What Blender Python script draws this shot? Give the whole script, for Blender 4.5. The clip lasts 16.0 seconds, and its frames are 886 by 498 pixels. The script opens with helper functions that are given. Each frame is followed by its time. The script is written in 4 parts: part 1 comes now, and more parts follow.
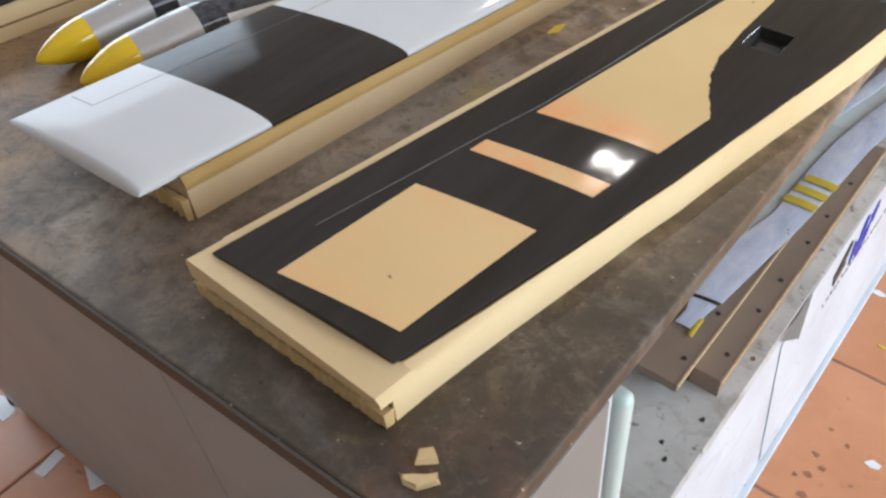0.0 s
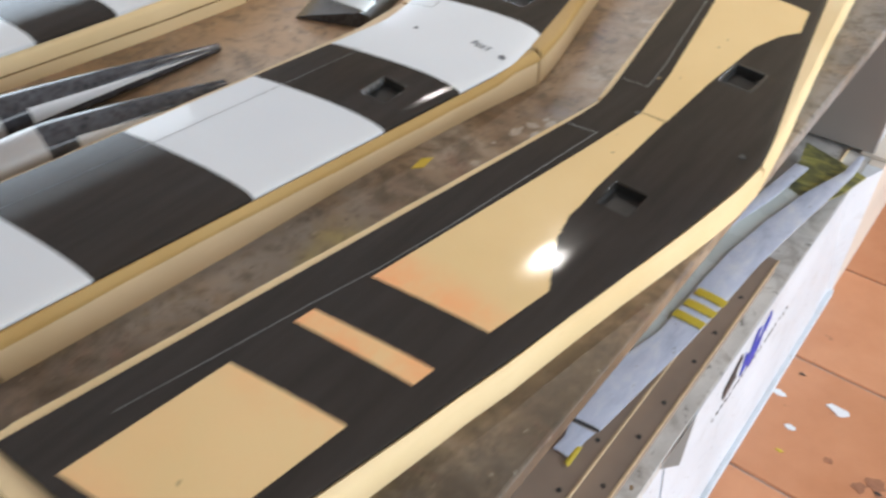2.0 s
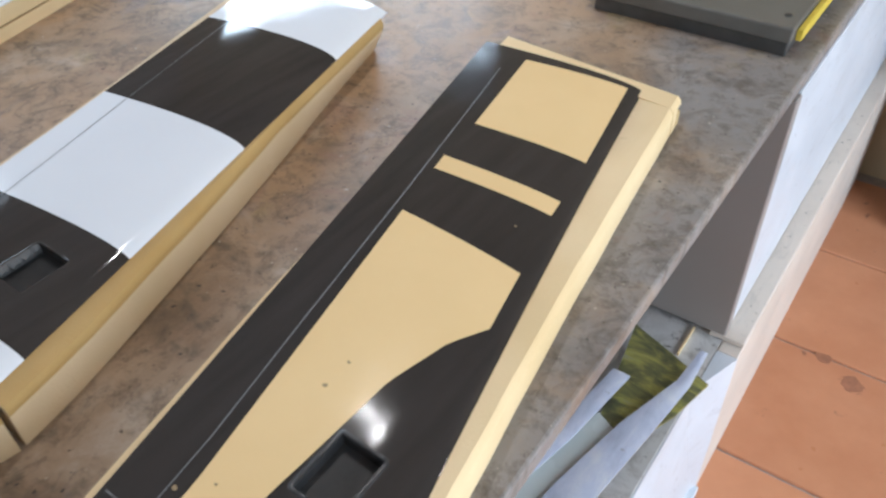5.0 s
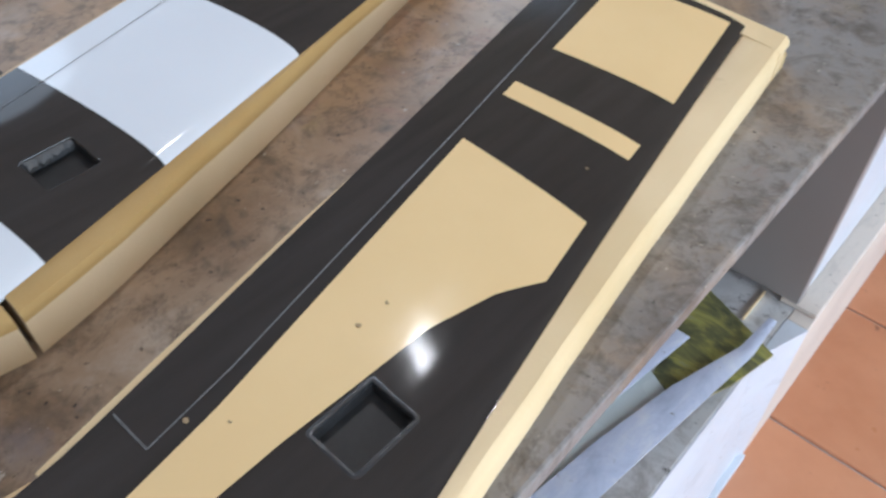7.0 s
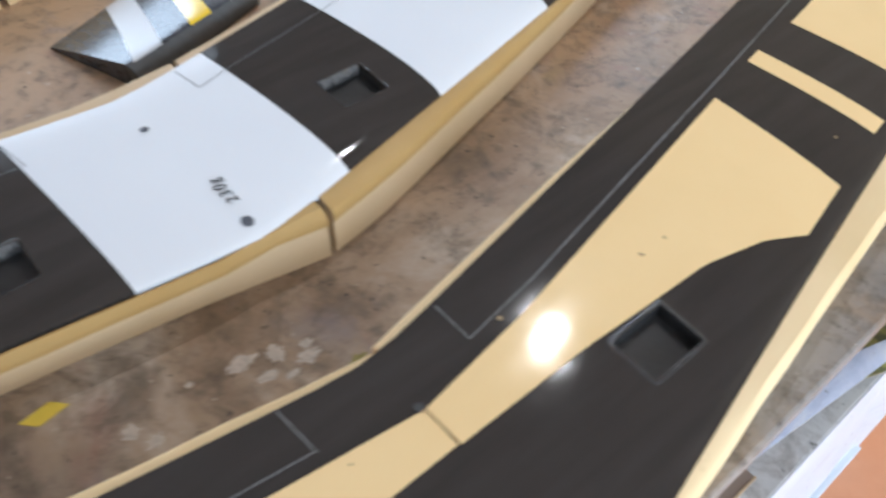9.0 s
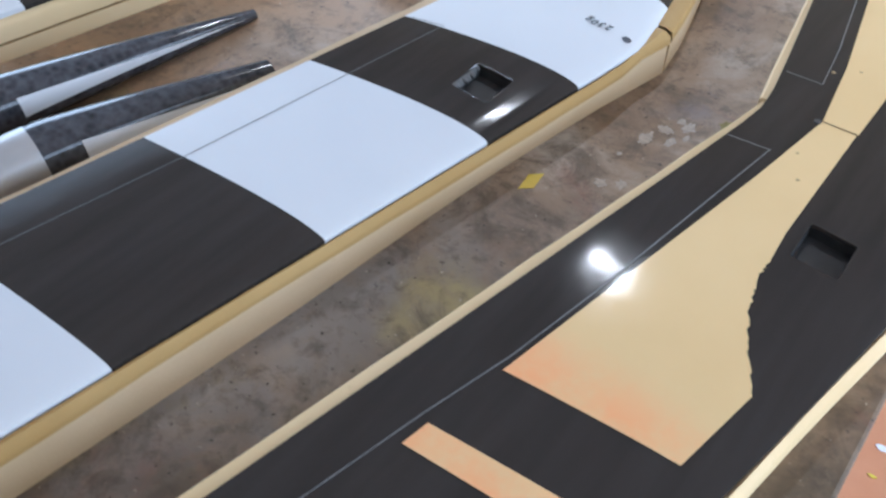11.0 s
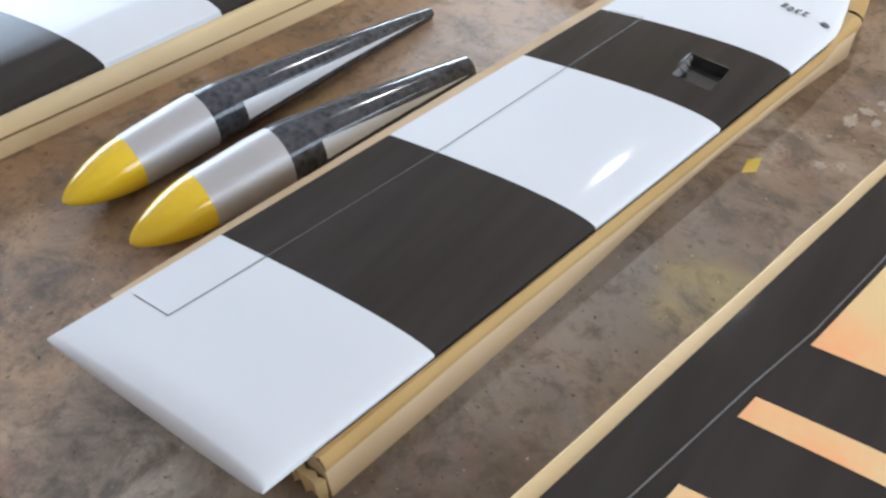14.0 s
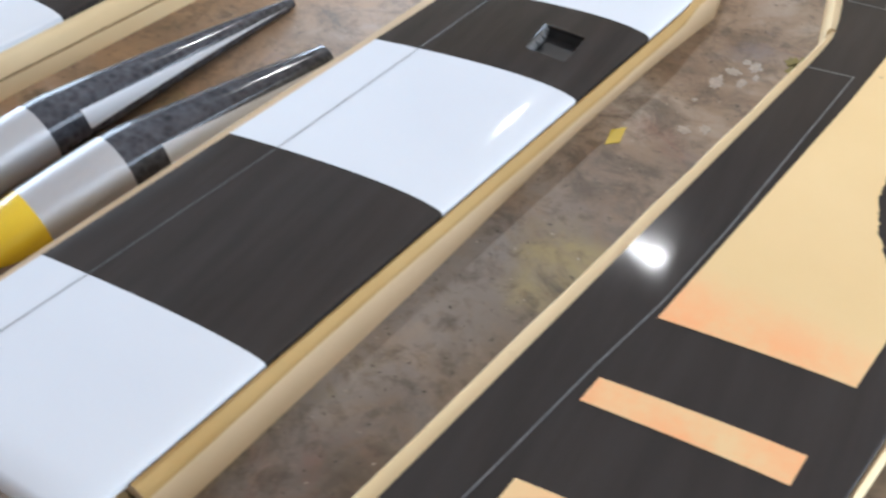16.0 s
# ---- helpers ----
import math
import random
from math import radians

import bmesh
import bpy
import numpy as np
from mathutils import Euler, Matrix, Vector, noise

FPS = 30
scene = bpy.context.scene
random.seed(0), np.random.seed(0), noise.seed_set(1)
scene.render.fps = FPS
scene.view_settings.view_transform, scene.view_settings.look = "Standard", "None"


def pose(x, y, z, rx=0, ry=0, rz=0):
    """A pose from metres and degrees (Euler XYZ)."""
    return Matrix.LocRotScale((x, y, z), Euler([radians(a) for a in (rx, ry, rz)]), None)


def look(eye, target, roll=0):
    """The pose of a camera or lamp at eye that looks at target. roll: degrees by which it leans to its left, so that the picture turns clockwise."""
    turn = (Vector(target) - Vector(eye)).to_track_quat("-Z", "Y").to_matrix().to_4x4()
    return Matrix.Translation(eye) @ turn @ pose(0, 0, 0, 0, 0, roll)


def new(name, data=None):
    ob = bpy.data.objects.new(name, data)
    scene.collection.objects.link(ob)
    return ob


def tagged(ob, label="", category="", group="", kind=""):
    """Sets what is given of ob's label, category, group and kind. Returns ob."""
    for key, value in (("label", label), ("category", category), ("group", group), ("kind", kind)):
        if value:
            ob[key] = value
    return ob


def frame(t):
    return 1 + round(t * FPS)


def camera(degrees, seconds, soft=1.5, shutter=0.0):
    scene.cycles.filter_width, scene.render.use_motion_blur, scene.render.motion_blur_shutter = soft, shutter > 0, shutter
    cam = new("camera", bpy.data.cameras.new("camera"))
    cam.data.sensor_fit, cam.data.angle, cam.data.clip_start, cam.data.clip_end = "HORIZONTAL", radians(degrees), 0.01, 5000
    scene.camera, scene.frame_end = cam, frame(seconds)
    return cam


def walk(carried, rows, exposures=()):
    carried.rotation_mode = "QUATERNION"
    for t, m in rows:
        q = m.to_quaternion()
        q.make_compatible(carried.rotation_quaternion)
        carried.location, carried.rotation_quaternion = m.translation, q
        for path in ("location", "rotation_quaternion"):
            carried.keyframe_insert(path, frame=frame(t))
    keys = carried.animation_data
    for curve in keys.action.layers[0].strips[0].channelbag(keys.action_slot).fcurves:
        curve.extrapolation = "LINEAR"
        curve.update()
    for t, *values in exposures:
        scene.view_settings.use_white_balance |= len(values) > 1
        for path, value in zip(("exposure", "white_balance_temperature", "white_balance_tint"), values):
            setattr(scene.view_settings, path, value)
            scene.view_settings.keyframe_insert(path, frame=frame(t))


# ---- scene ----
cam = camera(58.5, 16.0, soft=2.5, shutter=0.5)
PATH = [
    (0, (0.152, -0.12, 1.263), (-0.857, 0.904, -0.128), -6.2),
    (0.5, (0.179, -0.12, 1.27), (-0.86, 0.891, -0.108), -5.6),
    (1, (0.151, -0.105, 1.279), (-0.853, 0.878, -0.144), -3.6),
    (1.5, (0.171, -0.059, 1.302), (-0.826, 0.975, -0.091), -2.0),
    (2, (0.17, 0.033, 1.322), (-0.786, 1.171, -0.016), -1.7),
    (2.5, (0.118, 0.174, 1.318), (-0.72, 1.375, -0.045), -2.2),
    (3, (0.093, 0.264, 1.302), (-0.614, 1.56, -0.047), -1.1),
    (3.5, (0.101, 0.422, 1.309), (-0.677, 1.721, 0.003), -1.9),
    (4, (0.134, 0.55, 1.311), (-0.732, 1.771, -0.015), -2.2),
    (4.2, (0.153, 0.593, 1.304), (-0.752, 1.81, 0.0), -2.8),
    (6.5, (0.107, 0.749, 1.244), (-0.75, 1.855, -0.184), -0.0),
    (7, (0.111, 0.746, 1.236), (-0.816, 1.759, -0.219), -0.6),
    (7.5, (0.098, 0.711, 1.215), (-0.876, 1.665, -0.248), -0.5),
    (8, (0.083, 0.692, 1.201), (-0.929, 1.531, -0.306), -2.1),
    (8.5, (0.071, 0.678, 1.225), (-0.924, 1.505, -0.301), -0.8),
    (9, (0.042, 0.593, 1.25), (-0.944, 1.484, -0.246), 1.5),
    (9.5, (-0.001, 0.426, 1.26), (-0.973, 1.389, -0.198), 1.3),
    (10, (0.0, 0.225, 1.243), (-0.965, 1.224, -0.196), 1.6),
    (12.5, (-0.159, 0.069, 1.283), (-0.925, 1.216, -0.165), -4.4),
    (13, (-0.183, 0.012, 1.288), (-1.088, 1.119, -0.111), -5.4),
    (13.5, (-0.191, -0.007, 1.274), (-1.079, 1.053, -0.17), -3.5),
    (14, (-0.181, -0.008, 1.269), (-1.073, 1.041, -0.181), -2.8),
    (14.5, (-0.163, 0.004, 1.257), (-1.014, 1.092, -0.19), -2.8),
    (15, (-0.145, 0.025, 1.242), (-0.937, 1.091, -0.253), -4.9),
    (15.5, (-0.15, 0.024, 1.255), (-0.984, 1.141, -0.18), -5.6),
    (16, (-0.125, 0.058, 1.244), (-0.932, 1.151, -0.223), -4.8),
]
# the camera's own exposure and white balance drift along the shot
EXPOSURES = [(0.0, 0.62, 6600, 10), (1.5, 0.60, 6550, 10), (2.5, 0.64, 6900, 10), (3.0, 0.62, 6750, 10), (4.0, 0.56, 6500, 10), (6.5, 0.46, 5800, 10), (8.0, 0.63, 6100, 10),
             (9.5, 0.73, 6020, 10), (10.0, 0.66, 5500, 10), (12.5, 0.90, 5600, 10), (13.5, 0.95, 6080, 10), (14.5, 0.98, 6200, 10), (15.0, 1.10, 6180, 10), (16.0, 1.05, 6060, 10)]
walk(cam, [(t, look(eye, target, roll)) for t, eye, target, roll in PATH], EXPOSURES)

# ---- world and light ----
world = bpy.data.worlds.new("world")
scene.world = world
world.use_nodes = True
wn = world.node_tree
sky = wn.nodes.new("ShaderNodeTexSky")
sky.sky_type = "NISHITA"
sky.sun_disc = False
sky.sun_elevation, sky.sun_rotation = radians(42), radians(20)
wn.links.new(sky.outputs[0], wn.nodes["Background"].inputs[0])
wn.nodes["Background"].inputs[1].default_value = 0.12


def area_lamp(name, place, target, sx, sy, watts, colour):
    data = bpy.data.lights.new(name, "AREA")
    data.shape, data.size, data.size_y, data.energy, data.color = "RECTANGLE", sx, sy, watts, colour
    ob = new(name, data)
    ob.matrix_world = look(place, target)
    return ob


DAY = (0.84, 0.91, 1.0)
area_lamp("window_daylight", (-1.87, 3.06, 1.52), (-1.2, 1.2, 0.8), 1.5, 0.75, 72, (0.70, 0.85, 1.0))
# assumed sky fill from the left, its source out of view
area_lamp("west_fill", (-3.02, 0.70, 1.55), (-0.6, 0.4, 0.8), 2.0, 1.25, 24, (0.74, 0.87, 1.0))
area_lamp("doorway_daylight", (2.18, 1.10, 1.15), (0.0, 1.10, 0.3), 2.8, 2.1, 60, (0.80, 0.90, 1.0))
bulb = bpy.data.lights.new("ceiling_bulb", "AREA")
bulb.shape, bulb.size, bulb.energy, bulb.color = "DISK", 0.045, 3.5, (1.0, 0.96, 0.92)
new("ceiling_bulb", bulb).matrix_world = look((-0.60, 1.64, 2.18), (-0.35, 0.8, 0.8))


# ---- materials ----
def material(name, rough=0.6, metal=0.0, coat=0.0):
    m = bpy.data.materials.new(name)
    m.use_nodes = True
    b = m.node_tree.nodes["Principled BSDF"]
    b.inputs["Roughness"].default_value = rough
    b.inputs["Metallic"].default_value = metal
    b.inputs["Coat Weight"].default_value = coat
    b.inputs["Coat Roughness"].default_value = 0.12
    return m, m.node_tree, b


def coords(t, scale=1.0):
    g = t.nodes.new("ShaderNodeNewGeometry")
    if scale == 1.0:
        return g.outputs["Position"]
    v = t.nodes.new("ShaderNodeVectorMath")
    v.operation = "MULTIPLY"
    v.inputs[1].default_value = scale if not isinstance(scale, float) else (scale,) * 3
    t.links.new(g.outputs["Position"], v.inputs[0])
    return v.outputs[0]


def noise_of(t, vec, scale, detail=4.0, rough=0.55, distort=0.0):
    n = t.nodes.new("ShaderNodeTexNoise")
    n.inputs["Scale"].default_value, n.inputs["Detail"].default_value = scale, detail
    n.inputs["Roughness"].default_value, n.inputs["Distortion"].default_value = rough, distort
    t.links.new(vec, n.inputs["Vector"])
    return n.outputs["Fac"]


def ramp(t, fac, stops):
    r = t.nodes.new("ShaderNodeValToRGB")
    e = r.color_ramp.elements
    while len(e) < len(stops):
        e.new(0.5)
    for k, (p, c) in zip(e, stops):
        k.position, k.color = p, (*c, 1) if len(c) == 3 else c
    t.links.new(fac, r.inputs[0])
    return r.outputs[0]


def grey(v):
    return (v, v, v)


def mix(t, fac, a, b, how="MIX"):
    m = t.nodes.new("ShaderNodeMix")
    m.data_type, m.blend_type = "RGBA", how
    for socket, value in ((m.inputs[0], fac), (m.inputs[6], a), (m.inputs[7], b)):
        if isinstance(value, (int, float)):
            socket.default_value = value
        elif isinstance(value, tuple):
            socket.default_value = (*value, 1)
        else:
            t.links.new(value, socket)
    return m.outputs[2]


def bump(t, b, height, strength, distance=0.001):
    n = t.nodes.new("ShaderNodeBump")
    n.inputs["Strength"].default_value, n.inputs["Distance"].default_value = strength, distance
    t.links.new(height, n.inputs["Height"])
    t.links.new(n.outputs[0], b.inputs["Normal"])


def set_rough(t, b, fac, lo, hi):
    t.links.new(ramp(t, fac, [(0.3, grey(lo)), (0.7, grey(hi))]), b.inputs["Roughness"])


def plain(name, colour, rough=0.5, vary=0.12, scale=30.0, metal=0.0, coat=0.0, relief=0.15, big=3.0):
    """A painted or plastic surface, mottled at two scales."""
    m, t, b = material(name, rough, metal, coat)
    p = coords(t)
    lo, hi = tuple(c * (1 - vary) for c in colour), tuple(min(1, c * (1 + vary)) for c in colour)
    fine, wide = noise_of(t, p, scale), noise_of(t, p, big, 3)
    c = ramp(t, fine, [(0.3, lo), (0.7, hi)])
    c = mix(t, 0.5, c, ramp(t, wide, [(0.3, lo), (0.7, hi)]))
    t.links.new(c, b.inputs["Base Color"])
    bump(t, b, noise_of(t, p, scale * 8, 3), relief, 0.0005)
    set_rough(t, b, fine, max(0.03, rough - 0.06), min(1, rough + 0.08))
    return m


# worn, paint-stained bench top
bench_mat, t, b = material("stained_bench_top", 0.55)
p = coords(t)
warp = t.nodes.new("ShaderNodeTexNoise")
warp.inputs["Scale"].default_value, warp.inputs["Detail"].default_value = 9, 5
t.links.new(p, warp.inputs["Vector"])
push = t.nodes.new("ShaderNodeVectorMath")
push.operation = "MULTIPLY_ADD"
push.inputs[1].default_value = (0.16, 0.16, 0.0)
t.links.new(warp.outputs["Color"], push.inputs[0])
t.links.new(p, push.inputs[2])
sep = t.nodes.new("ShaderNodeSeparateXYZ")
t.links.new(push.outputs[0], sep.inputs[0])


def slope(a, d, e):
    """a * x + d * y + e over the ragged plan of the bench."""
    dot = t.nodes.new("ShaderNodeVectorMath")
    dot.operation = "DOT_PRODUCT"
    dot.inputs[1].default_value = (a, d, 0)
    t.links.new(push.outputs[0], dot.inputs[0])
    add = t.nodes.new("ShaderNodeMath")
    t.links.new(dot.outputs["Value"], add.inputs[0])
    # the warp shifts the plan by 0.08 on average
    add.inputs[1].default_value = e - 0.08 * (a + d)
    return add.outputs[0]


def both(f, g):
    return mix(t, 1.0, f, g, "MULTIPLY")


def spots(scale, lo, hi, full=1.0, rough=0.65, distort=0.5, stretch=1.0):
    return ramp(t, noise_of(t, coords(t, stretch), scale, 6, rough, distort), [(lo, grey(0)), (hi, grey(full))])


wide = noise_of(t, p, 5.0, 7, 0.66, 0.4)
c = ramp(t, wide, [(0.34, (0.105, 0.074, 0.050)), (0.44, (0.235, 0.162, 0.105)), (0.53, (0.345, 0.255, 0.178)), (0.64, (0.465, 0.395, 0.325))])
# warm rubbed lacquer on the far and inner parts
warm = ramp(t, slope(-1.0, 0.25, 0.0), [(0.46, grey(0)), (0.66, grey(0.85))])
c = mix(t, both(warm, spots(4.5, 0.32, 0.54)), c, (0.41, 0.255, 0.138))
# grey overspray in the lane beside the white wing
lane = ramp(t, slope(1.0, -0.15, 1.0), [(0.555, grey(0)), (0.585, grey(0.9)), (0.655, grey(0.75)), (0.70, grey(0))])
lane = both(lane, ramp(t, slope(0.0, 1.0, 0.0), [(0.08, grey(0.5)), (0.20, grey(1)), (0.46, grey(1)), (0.60, grey(0))]))
c = mix(t, both(lane, spots(10, 0.30, 0.52)), c, (0.26, 0.245, 0.235))
# olive and brown soaked wood along the open edge and the outer lane
open_edge = both(ramp(t, slope(1.0, -0.19, 0.5), [(0.36, grey(0)), (0.44, grey(0.9))]), ramp(t, slope(0.0, 1.0, 0.0), [(0.30, grey(1)), (0.75, grey(0))]))
c = mix(t, both(open_edge, spots(13, 0.34, 0.56)), c, (0.105, 0.075, 0.042))
olive = both(ramp(t, slope(1.0, -0.17, 1.0), [(0.62, grey(0)), (0.67, grey(0.8))]), ramp(t, slope(0.0, 1.0, 0.0), [(0.10, grey(1)), (0.55, grey(0.2)), (0.70, grey(0))]))
c = mix(t, both(olive, spots(12, 0.38, 0.52, 0.95, 0.72)), c, (0.105, 0.080, 0.042))
# grey scuffed strip along the open edge further in
scuffed = both(ramp(t, slope(1.0, 0.12, 0.0), [(0.0, grey(0)), (0.06, grey(0.85))]), ramp(t, slope(0.0, 1.0, 0.0), [(0.70, grey(0)), (0.90, grey(1))]))
c = mix(t, both(scuffed, spots(7, 0.30, 0.52)), c, (0.25, 0.24, 0.235))
centre = t.nodes.new("ShaderNodeVectorMath")
centre.operation = "DISTANCE"
centre.inputs[1].default_value = (-0.20, 0.505, 0.80)
t.links.new(push.outputs[0], centre.inputs[0])
c = mix(t, both(ramp(t, centre.outputs["Value"], [(0.02, grey(0.75)), (0.055, grey(0))]), spots(20, 0.3, 0.6)), c, (0.42, 0.35, 0.15))
# base colour darker towards the front edge and the open corner
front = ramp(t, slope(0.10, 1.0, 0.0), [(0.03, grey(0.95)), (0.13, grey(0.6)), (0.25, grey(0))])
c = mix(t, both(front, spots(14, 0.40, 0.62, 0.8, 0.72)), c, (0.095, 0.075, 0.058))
corner = ramp(t, slope(-1.0, 1.0, 0.0), [(0.10, grey(0.95)), (0.28, grey(0.8)), (0.46, grey(0))])
c = mix(t, both(corner, spots(22, 0.34, 0.52, 1.0, 0.74)), c, (0.060, 0.045, 0.033))
rust = ramp(t, slope(1.0, -0.6, 0.5), [(0.33, grey(0)), (0.42, grey(0.6))])
c = mix(t, both(rust, both(ramp(t, slope(0.0, 1.0, 0.0), [(0.12, grey(1)), (0.34, grey(0))]), spots(17, 0.44, 0.60))), c, (0.17, 0.085, 0.055))
# stains of several paints
c = mix(t, spots(5.7, 0.58, 0.72, 0.45), c, (0.40, 0.36, 0.33))
c = mix(t, spots(6.3, 0.60, 0.73, 0.5), c, (0.36, 0.28, 0.09))
c = mix(t, spots(7.7, 0.60, 0.72, 0.45, stretch=(1.0, 1.3, 5.0)), c, (0.26, 0.105, 0.08))
c = mix(t, spots(9.1, 0.62, 0.74, 0.5, stretch=(1.0, 1.0, 2.0)), c, (0.16, 0.155, 0.19))
# soaked-in dark blots, scratches and crumbs
c = mix(t, ramp(t, noise_of(t, p, 17, 7, 0.72, 0.8), [(0.34, grey(0.65)), (0.48, grey(0))]), c, (0.080, 0.060, 0.042))
c = mix(t, ramp(t, noise_of(t, p, 48, 6, 0.72, 0.3), [(0.33, grey(0.6)), (0.50, grey(0))]), c, (0.070, 0.053, 0.038))
c = mix(t, ramp(t, noise_of(t, p, 130, 4, 0.6), [(0.29, grey(0.9)), (0.36, grey(0))]), c, (0.022, 0.019, 0.016))
c = mix(t, spots(75, 0.54, 0.70, 0.35, 0.75), c, (0.30, 0.225, 0.15))
c = mix(t, spots(150, 0.69, 0.74, 0.8, 0.5, 0.0), c, (0.62, 0.57, 0.48))
c = mix(t, spots(26, 0.68, 0.76, 0.3, 0.8, 0.2, (4.0, 0.7, 1.0)), c, (0.46, 0.42, 0.36))
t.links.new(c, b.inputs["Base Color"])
set_rough(t, b, wide, 0.42, 0.66)
bump(t, b, noise_of(t, p, 90, 5, 0.6), 0.35, 0.0008)

# carbon skin seen through clear lacquer
dark_mat, t, b = material("dark_carbon_skin", 0.30)
b.inputs["Specular IOR Level"].default_value = 0.14
p = coords(t)
weave = t.nodes.new("ShaderNodeTexWave")
weave.inputs["Scale"].default_value, weave.inputs["Distortion"].default_value = 260, 1.2
t.links.new(p, weave.inputs["Vector"])
c = ramp(t, noise_of(t, coords(t, (30.0, 3.0, 3.0)), 2.0, 5), [(0.3, (0.034, 0.028, 0.024)), (0.7, (0.050, 0.042, 0.037))])
c = mix(t, 0.25, c, ramp(t, weave.outputs["Fac"], [(0.2, (0.022, 0.020, 0.018)), (0.8, (0.056, 0.050, 0.046))]))
t.links.new(c, b.inputs["Base Color"])
set_rough(t, b, noise_of(t, p, 14, 4), 0.06, 0.12)
bump(t, b, weave.outputs["Fac"], 0.06, 0.0003)

# the same skin with a polished lacquer
gloss_mat = dark_mat.copy()
gloss_mat.name = "polished_carbon_skin"
gb = gloss_mat.node_tree.nodes["Principled BSDF"]
for old in list(gb.inputs["Roughness"].links) + list(gb.inputs["Normal"].links):
    gloss_mat.node_tree.links.remove(old)
gb.inputs["Roughness"].default_value = 0.06
gb.inputs["Specular IOR Level"].default_value = 0.09

# blotchy carbon tube
flake_mat, t, b = material("flaked_carbon", 0.14)
p = coords(t)
v = t.nodes.new("ShaderNodeTexVoronoi")
v.inputs["Scale"].default_value = 150
t.links.new(p, v.inputs["Vector"])
c = mix(t, 0.5, ramp(t, v.outputs["Distance"], [(0.1, (0.014, 0.015, 0.018)), (0.8, (0.085, 0.088, 0.10))]), ramp(t, noise_of(t, p, 60, 4, 0.7), [(0.35, (0.012, 0.012, 0.014)), (0.7, (0.10, 0.10, 0.115))]))
t.links.new(c, b.inputs["Base Color"])


def foam_material(name, colour, edge):
    m, t, b = material(name, 0.75)
    p = coords(t)
    c = ramp(t, noise_of(t, p, 5, 4), [(0.3, edge), (0.68, colour)])
    c = mix(t, ramp(t, noise_of(t, coords(t, (1.0, 0.15, 1.0)), 60, 3), [(0.5, grey(0)), (0.8, grey(0.35))]), c, edge)
    c = mix(t, ramp(t, noise_of(t, p, 40, 4, 0.6), [(0.66, grey(0)), (0.8, grey(0.4))]), c, (0.40, 0.26, 0.10))
    t.links.new(c, b.inputs["Base Color"])
    bump(t, b, noise_of(t, p, 420, 4, 0.7), 0.5, 0.0006)
    b.inputs["Subsurface Weight"].default_value = 0.0
    return m


foam_mat = foam_material("cream_foam", (0.82, 0.63, 0.37), (0.71, 0.52, 0.27))
foam_side_mat = foam_material("dull_foam", (0.66, 0.50, 0.32), (0.54, 0.39, 0.22))
foam_gold_mat = foam_material("golden_foam", (0.50, 0.33, 0.13), (0.40, 0.24, 0.075))
foam_rough_mat = foam_material("torn_foam", (0.78, 0.58, 0.29), (0.58, 0.40, 0.17))

# cream paint, dusted with orange overspray along the panel edges towards one tip
cream_mat, t, b = material("cream_paint", 0.32)
b.inputs["Specular IOR Level"].default_value = 0.35
p = coords(t)
c = ramp(t, noise_of(t, p, 6, 4), [(0.3, (0.78, 0.55, 0.27)), (0.7, (0.83, 0.60, 0.31))])
sep = t.nodes.new("ShaderNodeSeparateXYZ")
t.links.new(p, sep.inputs[0])
dust = ramp(t, sep.outputs["Y"], [(0.09, grey(0.45)), (0.13, grey(0.15)), (0.21, grey(0.12)), (0.25, grey(0.6)), (0.29, grey(0.95)), (0.33, grey(0.95)), (0.37, grey(1.0)), (0.39, grey(0.9)), (0.43, grey(0.0))])
flecks = ramp(t, noise_of(t, p, 24, 5, 0.6), [(0.36, grey(0.15)), (0.60, grey(1.0))])
c = mix(t, mix(t, 1.0, dust, flecks, "MULTIPLY"), c, (0.90, 0.42, 0.19))
c = mix(t, ramp(t, noise_of(t, p, 45, 4, 0.6), [(0.74, grey(0)), (0.82, grey(0.4))]), c, (0.55, 0.36, 0.17))
t.links.new(c, b.inputs["Base Color"])
set_rough(t, b, noise_of(t, p, 30, 3), 0.07, 0.13)

white_mat, t, b = material("white_gloss_paint", 0.09)
p = coords(t)
t.links.new(ramp(t, noise_of(t, p, 4, 4), [(0.3, (0.67, 0.685, 0.71)), (0.7, (0.71, 0.725, 0.745))]), b.inputs["Base Color"])
b.inputs["Specular IOR Level"].default_value = 0.12
line_dark_mat = plain("dark_hinge_tape", (0.10, 0.10, 0.10), 0.5)
line_pale_mat = plain("pale_scored_line", (0.15, 0.146, 0.142), 0.5, 0.5, 80)
yellow_mat = plain("yellow_gloss_paint", (0.86, 0.58, 0.025), 0.14, 0.05, 10, coat=0.5, relief=0.03)
silver_mat = plain("silver_paint", (0.50, 0.49, 0.485), 0.42, 0.05, 40, metal=0.4, relief=0.05)


